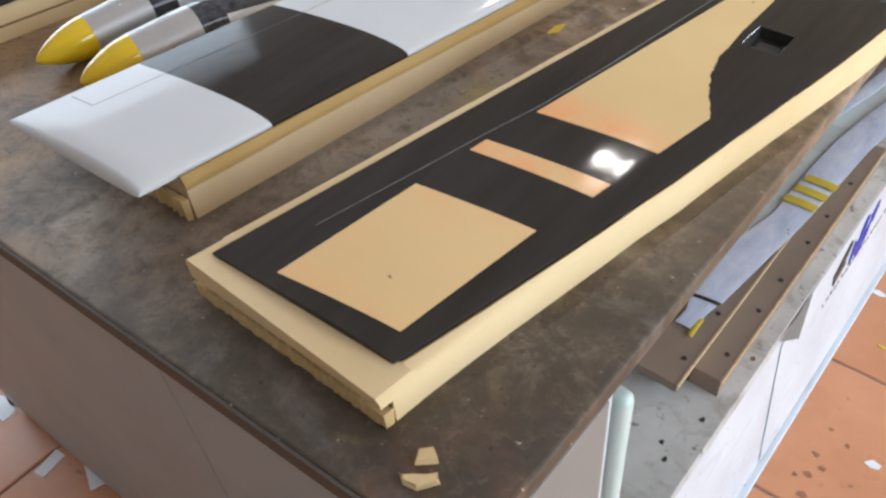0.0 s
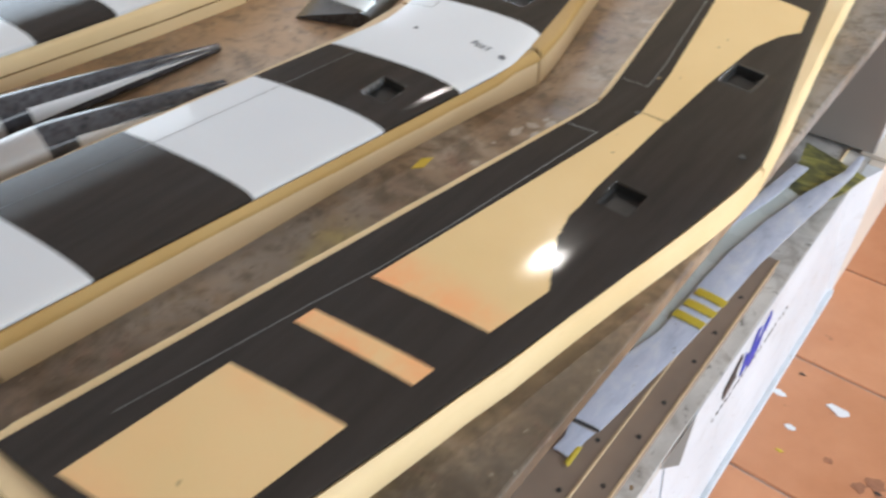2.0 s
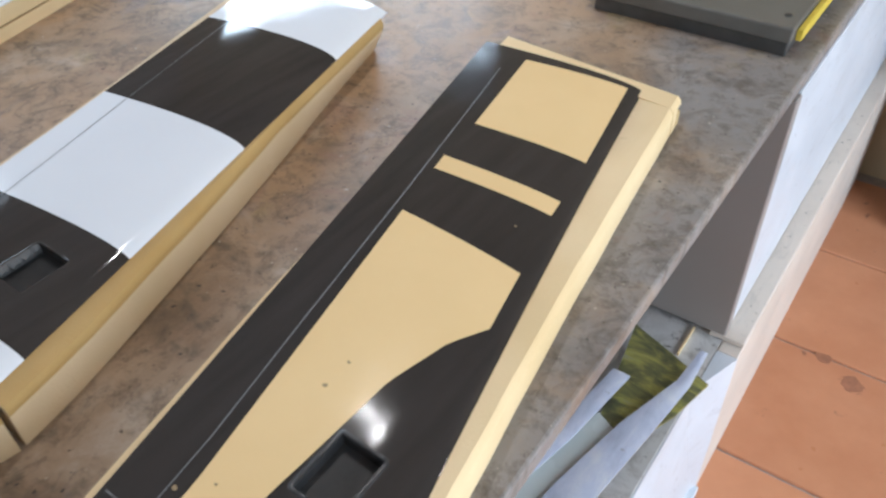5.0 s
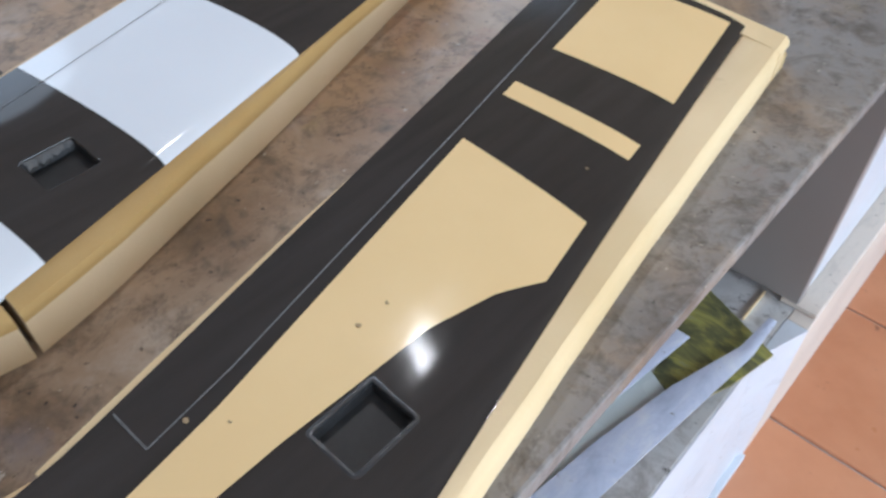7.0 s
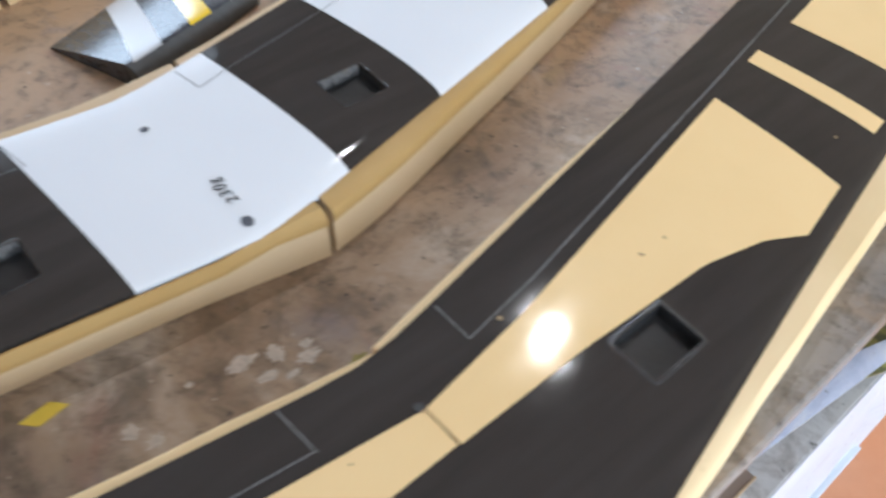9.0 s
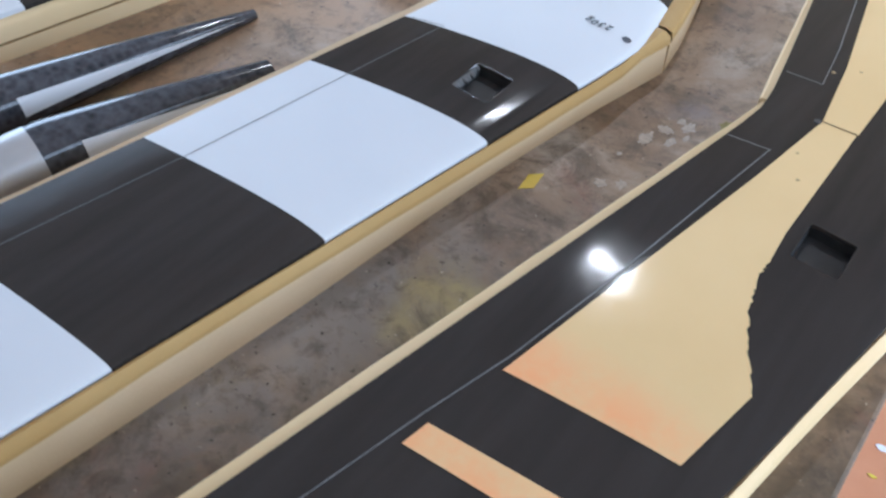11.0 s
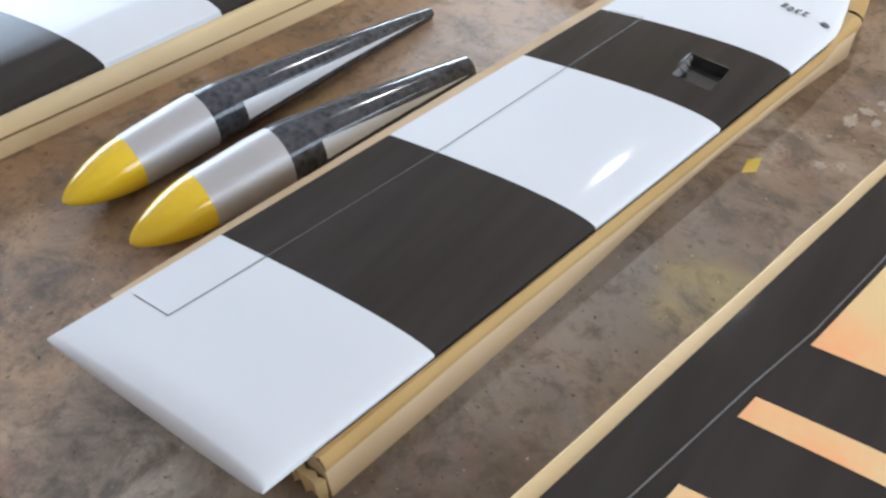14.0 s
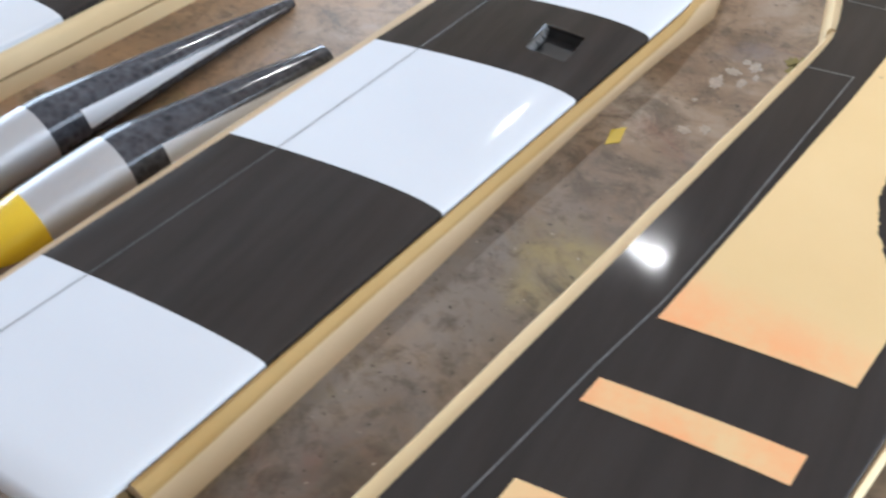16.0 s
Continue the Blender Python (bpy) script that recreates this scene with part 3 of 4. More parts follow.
def pocket(plan, x0, x1, y0, y1, depth, parent, label, wide=0.35):
    """The tray of a servo opening: rim, walls and floor."""
    bm = bmesh.new()
    rim, foot = [], []
    for x, y in ((x0, y0), (x1, y0), (x1, y1), (x0, y1)):
        z = plan.top(x, y)
        rim.append(bm.verts.new((x, y, z - 0.0002)))
        foot.append(bm.verts.new((x + (0.0015 if x == x0 else -0.0015), y + (0.0015 if y == y0 else -0.0015), z - depth)))
    for k in range(4):
        bm.faces.new((rim[k], rim[(k + 1) % 4], foot[(k + 1) % 4], foot[k]))
    bm.faces.new(foot)
    tray = link("servo_pocket", bm, pocket_mat, parent, label, smooth=False)
    # a raised rounded lip of resin round the opening
    bm = bmesh.new()
    rnd = random.Random(round(10000 * abs(x0)) + round(1000 * y0))
    outline = []
    for cx, cy, a0 in ((x1 - 0.003, y1 - 0.003, 0.0), (x0 + 0.003, y1 - 0.003, 0.5), (x0 + 0.003, y0 + 0.003, 1.0), (x1 - 0.003, y0 + 0.003, 1.5)):
        outline += [(cx, cy, math.pi * (a0 + 0.125 * k)) for k in range(5)]
    ring = []
    for off, dz in ((0.0062, 0.0001), (0.0046, 0.0008), (0.0030, 0.0010), (0.0010, 0.0004), (0.0006, -0.0030)):
        line = []
        for cx, cy, a in outline:
            q = 0.0030 + (off - 0.0030) * wide + rnd.uniform(-0.0003, 0.0003)
            x, y = cx + q * math.cos(a), cy + q * math.sin(a)
            line.append(bm.verts.new((x, y, plan.top(x, y) + (dz * wide if dz > 0 else dz))))
        ring.append(line)
    n = len(outline)
    for a, d in zip(ring, ring[1:]):
        for k in range(n):
            bm.faces.new((a[k], a[(k + 1) % n], d[(k + 1) % n], d[k]))
    link("lip", bm, resin_mat if wide > 0.5 else dark_mat, tray, "shiny resin lip" if wide > 0.5 else "")


def torn_filler(plan, x0, y0, y1, parent):
    """Pale filler torn off along one side of a servo opening."""
    rnd = random.Random(round(1000 * y0))
    bm = bmesh.new()
    prev = None
    for k in range(19):
        y = y0 + 0.002 + (y1 - y0 - 0.004) * k / 18
        reach = (0.003 + 0.006 * abs(math.sin(1.9 * k + y0 * 40)) * rnd.uniform(0.5, 1.0)) * (1.0 if k < 14 else 0.5)
        z = plan.top(x0, y)
        line = [bm.verts.new(q) for q in ((x0 + 0.0006, y, z - 0.0002), (x0 + reach * 0.6, y, z - 0.0006 - rnd.uniform(0, 0.0015)), (x0 + reach, y + rnd.uniform(-0.001, 0.001), z - 0.003 - rnd.uniform(0, 0.002)), (x0 + reach * 0.5, y, z - 0.0095), (x0 + 0.0012, y, z - 0.0105))]
        if prev:
            for j in range(4):
                bm.faces.new((prev[j], line[j], line[j + 1], prev[j + 1]))
        prev = line
    link("torn_filler", bm, filler_mat, parent, "torn pale filler", smooth=False)


def ribbon(plan, left, right, n, m=6, lift=0.0005):
    """A film laid on the wing between two polylines of (x, y)."""

    def walk_line(line, f):
        lengths = [math.dist(a, d) for a, d in zip(line, line[1:])]
        total = sum(lengths) * f
        for (a, d), length in zip(zip(line, line[1:]), lengths):
            if total <= length or (a, d) == (line[-2], line[-1]):
                k = min(1.0, total / length) if length else 0
                return (a[0] + (d[0] - a[0]) * k, a[1] + (d[1] - a[1]) * k)
            total -= length

    bm = bmesh.new()
    grid = []
    for i in range(n + 1):
        a, d = walk_line(left, i / n), walk_line(right, i / n)
        line = []
        for j in range(m + 1):
            x, y = a[0] + (d[0] - a[0]) * j / m, a[1] + (d[1] - a[1]) * j / m
            line.append(bm.verts.new((x, y, plan.top(x, y) + lift)))
        grid.append(line)
    for i in range(n):
        for j in range(m):
            bm.faces.new((grid[i][j], grid[i][j + 1], grid[i + 1][j + 1], grid[i + 1][j]))
    return bm


def stripe(plan, points, width, lift=0.0006):
    """A thin line drawn on the wing along points (x, y)."""
    bm = bmesh.new()
    for (ax, ay), (dx, dy) in zip(points, points[1:]):
        length = math.dist((ax, ay), (dx, dy))
        nx, ny = -(dy - ay) / length * width / 2, (dx - ax) / length * width / 2
        n = max(1, round(length / 0.03))
        prev = None
        for k in range(n + 1):
            x, y = ax + (dx - ax) * k / n, ay + (dy - ay) * k / n
            pair = [bm.verts.new((x + q * nx, y + q * ny, plan.top(x + q * nx, y + q * ny) + lift)) for q in (-1, 1)]
            if prev:
                bm.faces.new((prev[0], pair[0], pair[1], prev[1]))
            prev = pair
    return bm


def cradle(plan, y_a, y_b, out_l, out_r, rim_l, rim_r, z_base, roundness=0.004, foot_r=None):
    """A foam bed under part of a wing: outer sides out_l(y), out_r(y), flat rims, and a hollow that the wing lies in."""
    bm = bmesh.new()
    rows = rows_between(y_a, y_b, 0.045)
    lines = []
    rnd = random.Random(round(1000 * (y_a - out_l(y_a))))
    for y in rows:
        le, te = plan.le(y), plan.te(y)
        xl, xr = out_l(y) + rnd.uniform(-1, 1) * 0.0006, out_r(y) + rnd.uniform(-1, 1) * 0.0006
        prof = [(xl, z_base), (xl, rim_l - roundness), (xl + roundness * 0.7, rim_l), (max(te - 0.001, xl + 0.004), rim_l - 0.0005)]
        for s in (0.985, 0.85, 0.6, 0.35, 0.15, 0.04):
            x = le - s * (le - te)
            prof.append((x, plan.low(x, y) - 0.0004))
        prof += [(min(le + 0.0015, xr - 0.004), min(plan.z_le, rim_r + 0.006)), (xr - roundness * 1.6, rim_r + 0.0015), (xr - roundness * 0.4, rim_r - roundness * 0.7), (xr, rim_r - roundness * 2.4), (foot_r(y) if foot_r else xr, z_base)]
        lines.append([bm.verts.new((x, y, z)) for x, z in prof])
    for a, d in zip(lines, lines[1:]):
        for k in range(len(a)):
            n = (k + 1) % len(a)
            bm.faces.new((a[k], a[n], d[n], d[k]))
    bm.faces.new(lines[0])
    bm.faces.new(lines[-1][::-1])
    return bm


def layer(y_a, y_b, out_l, out_r, z0, z1, ragged=0.0):
    """A foam slab between the two sides, its ends torn."""
    rnd = random.Random(round(997 * (y_b + z1)))
    rows = rows_between(y_a, y_b, 0.06)
    bm = bmesh.new()
    k = 70
    lines = []
    for i, y in enumerate(rows):
        xl, xr = out_l(y), out_r(y)
        line = []
        for j in range(k + 1):
            x = xl + (xr - xl) * j / k
            dy = rnd.uniform(0, ragged) * (1 if i == 0 else -1) if i in (0, len(rows) - 1) else 0
            line.append((bm.verts.new((x, y + dy, z0)), bm.verts.new((x, y + dy * 0.4, z1))))
        lines.append(line)
    for a, d in zip(lines, lines[1:]):
        for j in range(k):
            for q in (0, 1):
                bm.faces.new((a[j][q], a[j + 1][q], d[j + 1][q], d[j][q]))
        for j in (0, k):
            bm.faces.new((a[j][0], a[j][1], d[j][1], d[j][0]))
    for line in (lines[0], lines[-1]):
        for j in range(k):
            bm.faces.new((line[j][0], line[j][1], line[j + 1][1], line[j + 1][0]))
    return bm


def through_points(points):
    ys, xs = [p[0] for p in points], [p[1] for p in points]
    return lambda y: float(np.interp(y, ys, xs))


Y0 = 0.744
wing_a = Plan(0.004, 0.181, 0.188, 0.187, Y0, 0.660, 0.680, 0.07, 0.833, 0.8465, 0.006, 0.010, 0.170, 0.192, (0.008, -0.005))
wing_b = Plan(-0.309, 0.145, 0.227, 0.190, Y0, 0.668, 0.668, 0.08, 0.846, 0.857, 0.010, 0.004)
wing_c = Plan(-0.797, 0.135, 0.235, 0.190, 0.725, 0.660, 0.668, 0.08, 0.846, 0.857, 0.013, 0.004)

# dark wing lying underside up, with cream panels
dark_wing = thing("model_wing", "dark carbon model aircraft wing lying underside up with cream painted panels", "wing", "model wings")
A_POCKETS = ((-0.098, -0.062, 0.580, 0.622, 0.011), (-0.100, -0.062, 0.863, 0.913, 0.011))
link("skin", skin(wing_a, Y0 - 0.660, Y0 + 0.680, A_POCKETS), dark_mat, dark_wing, "dark glossy carbon skin")
for q in A_POCKETS:
    pocket(wing_a, *q, dark_wing, "open square servo pocket", 0.6 if q[2] > Y0 else 0.35)


def far(points):
    return [(x, 2 * Y0 - y) for x, y in points]


def cream(name, left, right, n):
    link(name, ribbon(wing_a, left, right, n), cream_mat, dark_wing, "cream painted panel")


cream("outer_panel", [(-0.236, 0.094), (-0.219, 0.233)], [(-0.126, 0.111), (-0.108, 0.249)], 8)
cream("cross_stripe", [(-0.211, 0.294), (-0.208, 0.314)], [(-0.094, 0.307), (-0.091, 0.329)], 3)
cream("outer_panel", [(-0.228, 1.264), (-0.252, 1.404)], [(-0.110, 1.274), (-0.136, 1.420)], 8)
cream("cross_stripe", [(-0.218, 1.181), (-0.222, 1.203)], [(-0.098, 1.187), (-0.101, 1.209)], 3)
# the long panel, waisted at the middle, each half between the hinge side and the curve round the dark centre
rnd = random.Random(21)
torn = [(-0.080, 0.386), (-0.068, 0.456)]
for k in range(1, 46):
    y = 0.456 + 0.115 * k / 46
    x = float(np.interp(y, [0.456, 0.485, 0.512, 0.545, 0.60], [-0.068, -0.084, -0.097, -0.105, -0.108]))
    torn.append((x + rnd.uniform(-0.0016, 0.0012), y))
torn += [(-0.108, 0.600), (-0.108, 0.744)]
link("inner_panel", ribbon(wing_a, [(-0.196, 0.372), (-0.150, 0.650), (-0.137, 0.744)], torn, 150), cream_mat, dark_wing, "cream painted panel with a torn edge")
link("inner_panel", ribbon(wing_a, [(-0.205, 1.116), (-0.150, 0.838), (-0.137, 0.7445)],
     [(-0.083, 1.110), (-0.071, 1.046), (-0.087, 1.015), (-0.100, 0.962), (-0.103, 0.900), (-0.106, 0.850), (-0.107, 0.7445)], 40), cream_mat, dark_wing, "cream painted panel")
for pts, w in (
    ([(-0.250, 0.148), (-0.228, 0.250), (-0.214, 0.318), (-0.198, 0.385), (-0.184, 0.470), (-0.156, 0.681)], 0.0011),
    ([(-0.155, 0.681), (-0.192, 0.678)], 0.0011),
    ([(-0.266, 1.372), (-0.253, 1.310), (-0.219, 1.140), (-0.189, 0.980), (-0.166, 0.862), (-0.157, 0.797)], 0.0011),
    ([(-0.157, 0.797), (-0.190, 0.797)], 0.0011),
):
    link("hinge_line", stripe(wing_a, pts, w), line_pale_mat, dark_wing, "pale scored hinge line")
link("centre_seam", stripe(wing_a, [(-0.137, 0.744), (-0.107, 0.745)], 0.0012, 0.0010), groove_mat, dark_wing, "thin brown centre seam")
link("screw_hole", prism_bm(blob(-0.140, 0.742, 0.0032, 3, rough=0.1), wing_a.top(-0.140, 0.742) - 0.002, wing_a.top(-0.140, 0.742) + 0.0009), ink_mat, dark_wing)
link("screw_hole", prism_bm(blob(-0.019, 0.742, 0.0036, 4, rough=0.1), wing_a.top(-0.019, 0.742) - 0.002, wing_a.top(-0.019, 0.742) + 0.0007), ink_mat, dark_wing)

for k, (x, y) in enumerate(((-0.137, 0.838), (-0.133, 0.959), (-0.133, 0.934), (-0.137, 0.691), (-0.165, 0.143), (-0.156, 0.822), (-0.115, 1.155), (-0.124, 0.660))):
    z = wing_a.top(x, y)
    link("scuff_mark", prism_bm(blob(x, y, 0.0011 + 0.0005 * (k % 3), 80 + k, 0.7, 9, 0.5), z - 0.001, z + 0.0009), scuff_mat, dark_wing, "small dark scuff")
# its foam bed
bed_l_near = through_points([(0.06, -0.311), (0.74, -0.191)])
bed_r_near = through_points([(0.06, -0.101), (0.12, -0.094), (0.21, -0.079), (0.29, -0.065), (0.375, -0.049), (0.444, -0.038), (0.517, -0.025), (0.598, -0.010), (0.681, 0.004), (0.74, 0.006)])
bed_l_far = through_points([(0.746, -0.193), (0.959, -0.231), (1.452, -0.305)])
bed_r_far = through_points([(0.746, 0.006), (0.84, -0.004), (1.095, -0.042), (1.44, -0.084)])


def end_block(a, d, l, r, z_low):
    """A flat end of a bed, its top falling from the left rim to the rounded right one."""
    bm = bmesh.new()
    lines = []
    for y in rows_between(a, d, 0.02):
        xl, xr = l(y), r(y)
        prof = [(xl, z_low), (xl, 0.8398), (xl + 0.0035, 0.8446)]
        prof += [(xl + 0.0035 + (xr - xl - 0.0083) * q / 8, 0.8446 - 0.0126 * q / 8) for q in range(1, 9)]
        prof += [(xr - 0.0012, 0.8284)] + ([(xr, 0.8233), (xr, z_low)] if z_low < 0.82 else [(xr - 0.0002, z_low)])
        lines.append([bm.verts.new((x, y, z)) for x, z in prof])
    for a, d in zip(lines, lines[1:]):
        for k in range(len(a)):
            n = (k + 1) % len(a)
            bm.faces.new((a[k], a[n], d[n], d[k]))
    bm.faces.new(lines[0])
    bm.faces.new(lines[-1][::-1])
    return bm


def fibres(y, l, r, out, count, seed):
    """Torn foam threads hanging over the slit of a bed's end."""
    rnd = random.Random(seed)
    bm = bmesh.new()
    for k in range(count):
        x = l + (r - l) * (rnd.random() ** (0.5 if k % 2 else 1.0))
        z = TOP + rnd.choice((0.0240, 0.0155))
        w, drop, lean = rnd.uniform(0.0003, 0.0008), rnd.uniform(0.003, 0.010), rnd.uniform(-0.003, 0.003)
        y1 = y + out * rnd.uniform(0.0005, 0.004)
        top = [bm.verts.new((x + dx, y + dy, z)) for dx, dy in ((-w, -w), (w, -w), (0, w))]
        tip = bm.verts.new((x + lean, y1, z - drop))
        for n in range(3):
            bm.faces.new((top[n], top[(n + 1) % 3], tip))
    return bm


for y_a, y_b, l, r, caps in ((0.062, 0.745, bed_l_near, bed_r_near, (1, 0)), (0.749, 1.445, bed_l_far, bed_r_far, (0, 1))):
    bed = thing("foam_bed", "cream foam block cut hollow to hold the dark wing", "foam block", "foam beds")
    link("body", cradle(wing_a, y_a + 0.033 * caps[0], y_b - 0.028 * caps[1], l, r, 0.8446, 0.8305, TOP, 0.003), foam_mat, bed, "smooth cream foam with a rounded rim")
    a, m, d = (y_a, y_a + 0.010, y_a + 0.0330) if caps[0] else (y_b, y_b - 0.010, y_b - 0.0280)
    link("end_block", end_block(min(m, d), max(m, d), l, r, TOP), foam_mat, bed, "cream foam end")
    link("end_lip", end_block(min(a, m), max(a, m), l, r, TOP + 0.0235), foam_mat, bed, "cream foam lip over a slit")
    link("end_foot", layer(min(a, m), max(a, m), l, r, TOP, TOP + 0.0160, 0.0018), foam_rough_mat, bed, "rough torn foam edge")
    q = 0.0006 if caps[0] else -0.0006
    # brown strip stands for the shade inside the slit
    link("slit_back", layer(min(m - q, m - 2 * q), max(m - q, m - 2 * q), lambda y, l=l: l(y) + 0.001, lambda y, r=r: r(y) - 0.001, TOP + 0.0158, TOP + 0.0238), groove_mat, bed, "brown strip painted as the shade in the slit")
    link("torn_fibres", fibres(a, l(a) + 0.004, r(a) - 0.004, -1 if caps[0] else 1, 46, 31), foam_mat, bed, "loose torn foam threads", smooth=False)

# white wing with dark bands
B_POCKETS = ((-0.403, -0.364, 0.576, 0.617, 0.011), (-0.417, -0.377, 0.864, 0.908, 0.011))


def banded_wing(plan, bands, pockets, label):
    w = thing("model_wing", label, "wing", "model wings")
    for y_a, y_b, mat in bands:
        mine = [q for q in pockets if y_a < q[2] < y_b]
        tip = plan.y0 - plan.half_near if abs(y_a - (plan.y0 - plan.half_near)) < 1e-6 else (plan.y0 + plan.half_far if abs(y_b - (plan.y0 + plan.half_far)) < 1e-6 else None)
        link("skin_band", skin(plan, y_a, y_b, mine, tip), mat, w, "glossy white band" if mat is white_mat else "dark carbon band")
    for q in pockets:
        pocket(plan, *q, w, "open square servo pocket")
        torn_filler(plan, q[0], q[2], q[3], w)
    return w


white_wing = banded_wing(wing_b, (
    (Y0 - 0.668, 0.211, white_mat), (0.211, 0.374, dark_mat), (0.374, 0.537, white_mat), (0.537, 0.649, dark_mat),
    (0.649, 0.823, white_mat), (0.823, 0.935, gloss_mat), (0.935, 1.100, white_mat), (1.100, 1.282, gloss_mat), (1.282, Y0 + 0.668, white_mat)),
    B_POCKETS, "glossy white model aircraft wing with wide dark carbon bands")
for pts in ([(-0.579, 0.128), (-0.543, 0.130), (-0.530, 0.206), (-0.503, 0.375), (-0.483, 0.535), (-0.469, 0.648), (-0.504, 0.643)],
            [(-0.506, 0.786), (-0.471, 0.790), (-0.479, 0.818), (-0.504, 0.938), (-0.547, 1.110), (-0.590, 1.290)]):
    link("hinge_line", stripe(wing_b, pts, 0.0009, 0.0003), line_dark_mat, white_wing, "thin dark hinge line")
hole_mat = plain("smudged_hole", (0.07, 0.075, 0.09), 0.7, 0.5, 300)


def disc(plan, x, y, r, lift=0.0006):
    """A round spot following the wing's surface."""
    bm = bmesh.new()
    rings = [[bm.verts.new((px, py, plan.top(px, py) + lift)) for px, py in blob(x, y, r * k, 5, 1.0, 18, 0.10)] for k in (1.0, 0.55)]
    for k in range(18):
        n = (k + 1) % 18
        bm.faces.new((rings[0][k], rings[0][n], rings[1][n], rings[1][k]))
    bm.faces.new(rings[1])
    return bm


for x, y, r in ((-0.325, 0.743, 0.0050), (-0.451, 0.732, 0.0038)):
    link("bolt_hole", disc(wing_b, x, y, r * 0.9), hole_mat, white_wing, "dark bolt hole")
text = bpy.data.curves.new("handwritten_weight", "FONT")
text.body, text.size, text.extrude, text.align_x, text.align_y = "230g", 0.0120, 0.0002, "CENTER", "CENTER"
text.space_character, text.shear = 1.25, 0.25
note = new("handwritten_weight", text)
note.data.materials.append(ink_mat)
note.parent = white_wing
slope = math.atan2(wing_b.top(-0.345, 0.744) - wing_b.top(-0.370, 0.744), 0.025)
note.matrix_world = Matrix.Translation((-0.3555, 0.744, wing_b.top(-0.3555, 0.744) + 0.0009)) @ Matrix.Rotation(-slope, 4, "Y") @ Matrix.Rotation(radians(184), 4, "Z")
note["label"] = "handwritten black weight note"

bed_l = through_points([(0.10, -0.605), (0.218, -0.592), (0.552, -0.546), (0.70, -0.528), (0.79, -0.532), (0.93, -0.560), (1.10, -0.598), (1.40, -0.675)])
foot_b = through_points([(0.10, -0.394), (0.206, -0.381), (0.349, -0.364), (0.503, -0.350), (0.591, -0.339), (0.70, -0.322), (0.795, -0.303), (0.80, -0.305), (0.857, -0.314), (0.947, -0.339), (1.046, -0.365), (1.156, -0.397), (1.273, -0.434), (1.40, -0.470)])


def bed_r(y):
    """The bed's side at its rim, just clear of the wing's nose."""
    return max(foot_b(y), wing_b.le(y) + 0.0035)


for y_a, y_b in ((0.120, 0.793), (0.798, 1.40)):
    bed = thing("foam_bed", "golden-edged foam block cut hollow to hold the white wing", "foam block", "foam beds")
    link("body", cradle(wing_b, y_a, y_b, bed_l, bed_r, 0.8485, 0.8365, TOP, 0.003, foot_b), foam_side_mat, bed, "dull cream foam with a hollow")
    if y_a < 0.2:
        link("end_foot", layer(y_a - 0.008, y_a - 0.0005, bed_l, foot_b, TOP, TOP + 0.024, 0.007), foam_rough_mat, bed, "torn foam edge")
    # golden glue-soaked rim beside the nose
    bm = bmesh.new()
    prev = None
    for y in rows_between(y_a, y_b, 0.04):
        r = bed_r(y)
        le = wing_b.le(y) + 0.0008
        wave = 0.0004 * math.sin(y * 61) + 0.0003 * math.sin(y * 143)
        line = ((le, 0.8462), (le + 0.55 * (r - le), 0.8462), (r - 0.0004, 0.8430), (r + 0.0010, 0.8398), (r + 0.0013, 0.8365), (r + 0.0006, 0.8330 + wave), (r - 0.0012, 0.8322 + wave))
        pair = [bm.verts.new((x, y, z)) for x, z in line]
        if prev:
            for k in range(len(pair) - 1):
                bm.faces.new((prev[k], pair[k], pair[k + 1], prev[k + 1]))
        prev = pair
    link("golden_rim", bm, foam_gold_mat, bed, "golden foam rim")

third_wing = banded_wing(wing_c, (
    (0.725 - 0.660, 0.286, dark_mat), (0.286, 0.418, white_mat), (0.418, 0.530, dark_mat), (0.530, 0.905, white_mat), (0.905, 1.020, dark_mat),
    (1.020, 1.185, white_mat), (1.185, 0.725 + 0.668, dark_mat)), (), "white and dark banded model aircraft wing")
bed_l_c = through_points([(0.08, -1.105), (0.70, -1.018), (1.40, -1.17)])
bed_r_c = through_points([(0.08, -0.893), (0.229, -0.868), (0.573, -0.813), (0.735, -0.793), (0.74, -0.795), (0.90, -0.836), (1.23, -0.920), (1.40, -0.963)])
for y_a, y_b in ((0.09, 0.732), (0.738, 1.40)):
    bed = thing("foam_bed", "two-layered pale foam block cut hollow to hold a banded wing", "foam block", "foam beds")
    link("lower_layer", layer(y_a, y_b, bed_l_c, bed_r_c, TOP, TOP + 0.017, 0.004), foam_mat, bed, "pale lower foam layer")
    # inset spacer, coloured as the shade between the two foam layers
    link("glue_layer", layer(y_a + 0.004, y_b - 0.004, lambda y: bed_l_c(y) + 0.002, lambda y: bed_r_c(y) - 0.002, TOP + 0.017, TOP + 0.020), groove_mat, bed, "dark spacer painted as the shade between the layers")
    link("upper_layer", cradle(wing_c, y_a, y_b, bed_l_c, bed_r_c, 0.8485, 0.842, TOP + 0.020, 0.003), foam_mat, bed, "pale foam with a hollow")


